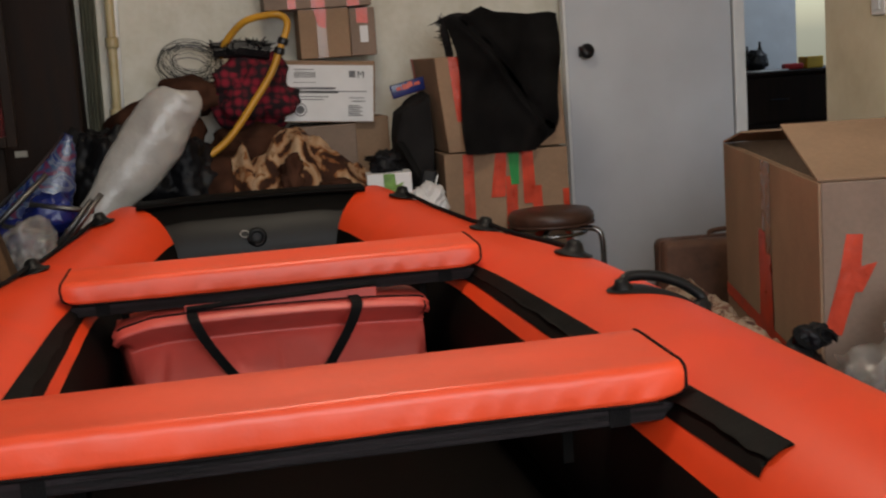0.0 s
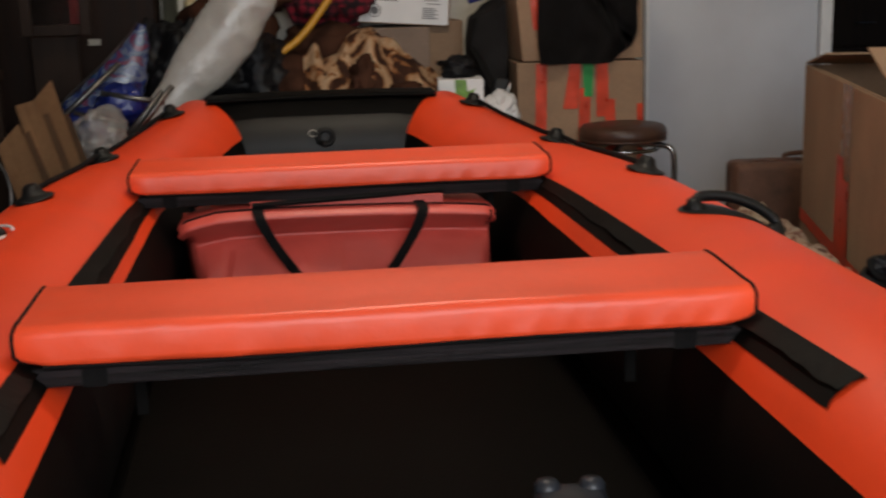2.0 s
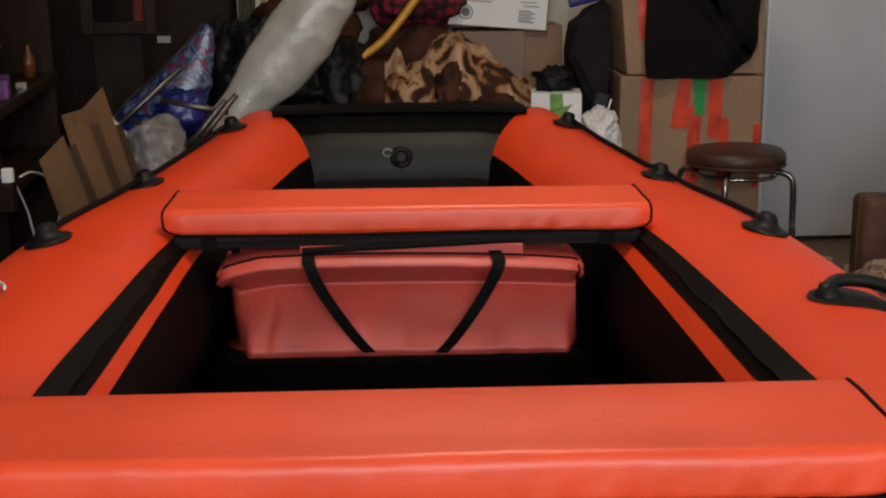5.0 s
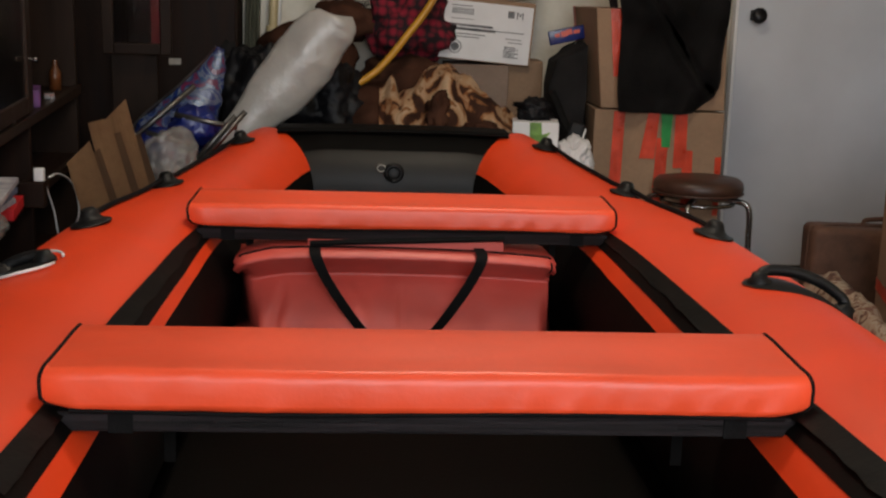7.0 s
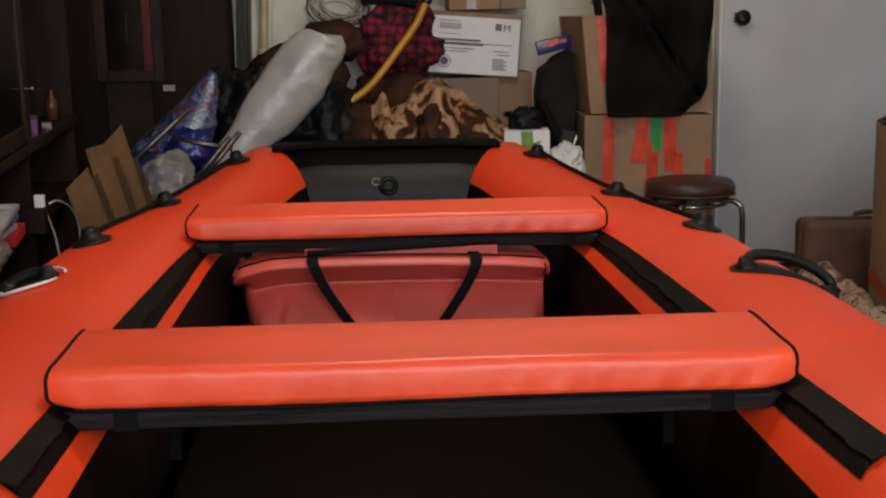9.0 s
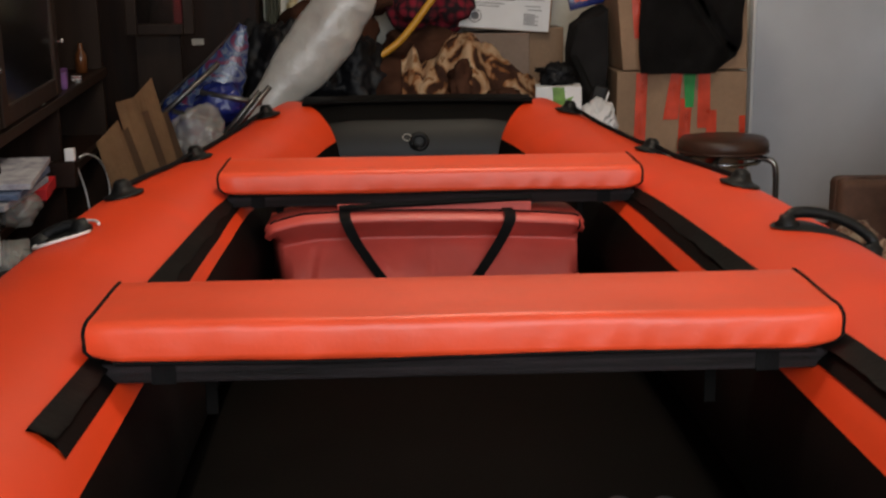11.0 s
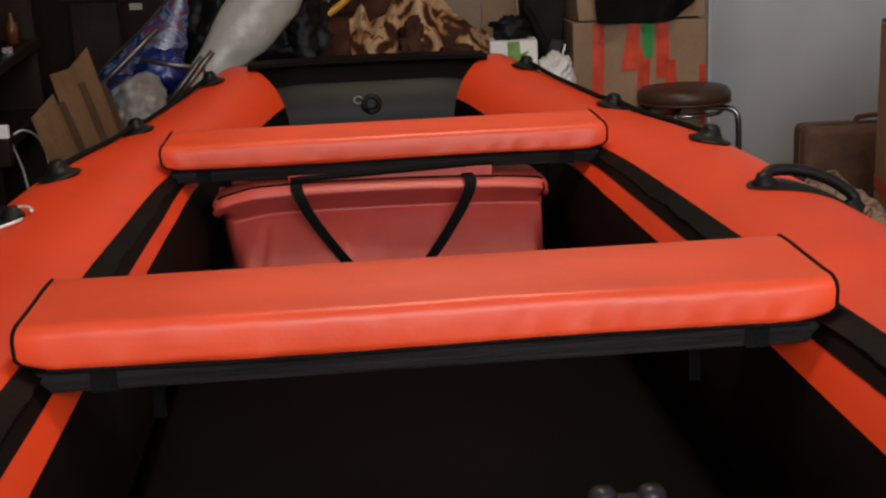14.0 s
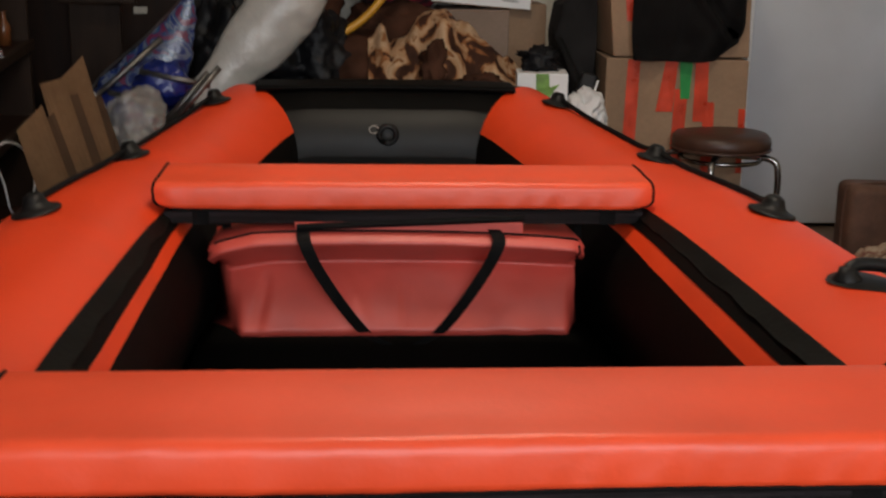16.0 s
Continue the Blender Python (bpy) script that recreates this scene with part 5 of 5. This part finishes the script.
def suitcase():
    s = thing("suitcase", "old brown leatherette suitcase standing by the door", "suitcase", pose(1.49, 2.24, 0, 0, 0, -4))
    part("shell", rumpled(box(-0.165, 0.165, -0.075, 0.075, 0.012, 0.333, 0.026, 4), 0.004, 14), OLD_LEATHER, s, "", True)
    part("seam", tube(spline([(-0.165, -0.02, 0.03), (-0.166, -0.02, 0.29), (-0.13, -0.02, 0.333), (0.13, -0.02, 0.333), (0.166, -0.02, 0.29), (0.165, -0.02, 0.03)], 4), 0.003, 6), OLD_LEATHER, s)
    part("handle", tube(spline([(0.02, 0.03, 0.331), (0.03, 0.03, 0.346), (0.11, 0.03, 0.350), (0.14, 0.03, 0.331)], 5), 0.008, 8), OLD_LEATHER, s, "", True)
    for x in (-0.09, 0.09):
        part("foot", turned([(0.012, 0), (0.014, 0.004), (0.012, 0.014)], 10, m=pose(x, 0, 0)), BLACK_METAL, s)


suitcase()


def printed_cloth():
    bm = bmesh.new()
    g = []
    for j in range(40):
        v = j / 39
        row = []
        for i in range(14):
            u = i / 13
            cx, cy = 0.985 + 0.12 * v, 0.58 + 1.05 * v
            x = cx + 0.14 * (u - 0.5)
            z = 0.255 + (0.085 + 0.02 * min(1, v * 2)) * math.sin(math.pi * u) ** 0.6 * min(1, (1 - v) * 5) + 0.022 * noise.noise(Vector((u * 4, v * 13, 1))) + 0.010 * noise.noise(Vector((u * 9, v * 31, 3)))
            row.append(bm.verts.new((min(x, 1.06 + 0.27 * v), cy, z)))
        g.append(row)
    for j in range(39):
        for i in range(13):
            bm.faces.new((g[j][i], g[j][i + 1], g[j + 1][i + 1], g[j + 1][i]))
    bmesh.ops.solidify(bm, geom=list(bm.faces), thickness=0.005)
    alone("printed_cloth", bm, BEIGE_PRINT, "beige printed cloth bunched between boat and carton", "cloth", smooth=True)


printed_cloth()
alone("cloth_base_box", hexa([(0.86, 0.60, 0), (0.99, 0.60, 0), (1.22, 1.60, 0), (0.86, 1.60, 0), (0.90, 0.60, 0.25), (0.99, 0.60, 0.25), (1.20, 1.60, 0.26), (0.90, 1.60, 0.26)]), DARK_CLOTH, "dark padded case under the printed cloth", "case")
heap("bubble_bag", CLEAR_BAG, "big crumpled bag of clear bubble wrap before the carton", "bag", (1.215, 0.40, 0.235), (0.19, 0.16, 0.24), 3.3, 0.22, 0.22, 4)
st = thing("strap_roll", "bunched black webbing strap lying beside the boat", "strap", pose(0.962, 0.45, 0.405, 0, 0, -12))
bm = bmesh.new()
bmesh.ops.create_icosphere(bm, subdivisions=4, radius=1)
for v in bm.verts:
    k = 1 + 0.45 * noise.noise(v.co * 1.6 + Vector((4, 0, 1))) + 0.3 * noise.noise(v.co * 3.7)
    v.co = Vector((v.co.x * 0.036 * k, v.co.y * 0.026 * k, 0.012 + v.co.z * 0.024 * k))
part("bundle", bm, BLACK_STUFF, st, "", True)
for cx, r, tilt in ((-0.016, 0.018, 70), (0.024, 0.016, 100)):
    m = pose(cx, -0.018, 0.016, tilt, 25, 0)
    part("loop", tube([m @ Vector((r * math.cos(a), 0.7 * r * math.sin(a), 0.003 * math.sin(2 * a))) for a in np.linspace(0, 5.6, 20)], 0.004, 6, flat=2.5), STRAP, st, "", True)
heap('black_sack', BLACK_STUFF, 'black sack under the rolled strap beside the boat', 'sack', (0.94, 0.45, 0.205), (0.075, 0.1, 0.2), 4.4, 0.1, 0.1)
rng = random.Random(9)
bm = bmesh.new()
for k in range(14):
    q = Vector((1.30 + rng.uniform(-0.1, 0.2), 2.75 + rng.uniform(-0.1, 0.15), 0.0))
    s = rng.uniform(0.01, 0.03)
    box(-s, s, -s, s, 0, s, 0.002, 1, bm, Matrix.Translation(q) @ pose(0, 0, 0, 0, 0, rng.uniform(0, 90)))
tagged(part("litter", bm, BEIGE_PRINT, None), "small scraps of paper and wood on the floor", "litter", kind="stuff")


# ---- room beyond the doorway ----
d = thing("dresser", "dark brown dresser in the next room with things on it", "dresser", pose(2.72, 4.45, 0))
part("body", box(-0.5, 0.5, -0.2, 0.2, 0.05, 0.78, 0.004), WENGE, d)
part("top", box(-0.52, 0.52, -0.22, 0.22, 0.781, 0.80, 0.004), WENGE, d)
part("plinth", box(-0.48, 0.48, -0.18, 0.18, 0.0, 0.049), WENGE, d)
for k in range(3):
    f = part("drawer", box(-0.48, 0.48, -0.214, -0.201, 0.08 + 0.235 * k, 0.30 + 0.235 * k, 0.003), WENGE, d)
    part("handle", tube([(-0.05, -0.216, 0.19 + 0.235 * k), (-0.04, -0.228, 0.19 + 0.235 * k), (0.04, -0.228, 0.19 + 0.235 * k), (0.05, -0.216, 0.19 + 0.235 * k)], 0.004, 6), BLACK_METAL, f)
heap("camera_bag", BLACK_STUFF, "black camera bag on the dresser", "bag", (2.58, 4.42, 0.85), (0.06, 0.06, 0.05), 1.9, 0.2, 0.25)
heap("black_telephone", BLACK_METAL, "black telephone on the dresser", "telephone", (2.70, 4.44, 0.855), (0.055, 0.06, 0.055), 4.9, 0.2, 0.2)
for k, (x, h) in enumerate(((2.66, 0.13), (2.73, 0.15))):
    ob = alone("bottle", turned([(0.0, 0), (0.014, 0), (0.014, h * 0.7), (0.006, h * 0.85), (0.006, h), (0, h)], 12), BLACK_METAL, "dark bottle on the dresser", "bottle", smooth=True)
    ob.matrix_world = pose(x, 4.46, 0.801)
ob = alone("paper_sheet", box(-0.09, 0.09, -0.06, 0.06, 0, 0.006, 0.001), WHITE_CARD, "sheets of white paper on the dresser", "paper")
ob.matrix_world = pose(2.70, 4.32, 0.801, 0, 0, 12)
ob = alone("yellow_box", box(-0.05, 0.05, -0.04, 0.04, 0, 0.06, 0.006), material("yellow_plastic", (0.62, 0.38, 0.02), 0.4, var=0.1), "small yellow box on the dresser", "box")
ob.matrix_world = pose(2.97, 4.38, 0.801, 0, 0, 8)
ob = alone("red_purse", box(-0.05, 0.05, -0.03, 0.03, 0, 0.03, 0.008), RED, "small dark red purse on the dresser", "purse")
ob.matrix_world = pose(2.86, 4.36, 0.801, 0, 0, -10)
ob = alone("low_shelf", box(2.35, 2.95, 2.62, 2.9, 0, 0.62, 0.006), WENGE_LIT, "low brown shelf unit in the nook by the doorway", "shelf")

sw = thing("light_switch", "white plastic light switch on the cream wall", "switch", pose(2.098, 2.17, 1.07))
part("plate", box(-0.008, 0.0, -0.042, 0.042, -0.045, 0.045, 0.003), WHITE_PLASTIC, sw)
part("rocker", box(-0.0125, -0.0082, -0.018, 0.018, -0.028, 0.028, 0.002), WHITE_PLASTIC, sw)

# ---- window behind the camera ----
wn = thing("window_1", "white framed window in the wall behind", "window", kind="structure")
for x0, x1, z0, z1 in ((-0.7, -0.64, 0.85, 2.4), (1.34, 1.4, 0.85, 2.4), (-0.64, 1.34, 0.85, 0.91), (-0.64, 1.34, 2.34, 2.4), (0.32, 0.38, 0.91, 2.34)):
    part("frame", box(x0, x1, -3.66, -3.6, z0, z1, 0.004), TRIM_WHITE, wn)
part("sill", box(-0.75, 1.45, -3.58, -3.40, 0.82, 0.85, 0.006), TRIM_WHITE, wn)
lampo = thing("ceiling_lamp", "plain white ceiling lamp", "lamp", pose(0.2, 1.0, 2.6))
part("shade", turned([(0.0, -0.03), (0.10, -0.03), (0.12, -0.01), (0.12, 0.0), (0, 0.0)], 24), WHITE_PLASTIC, lampo, "", True)
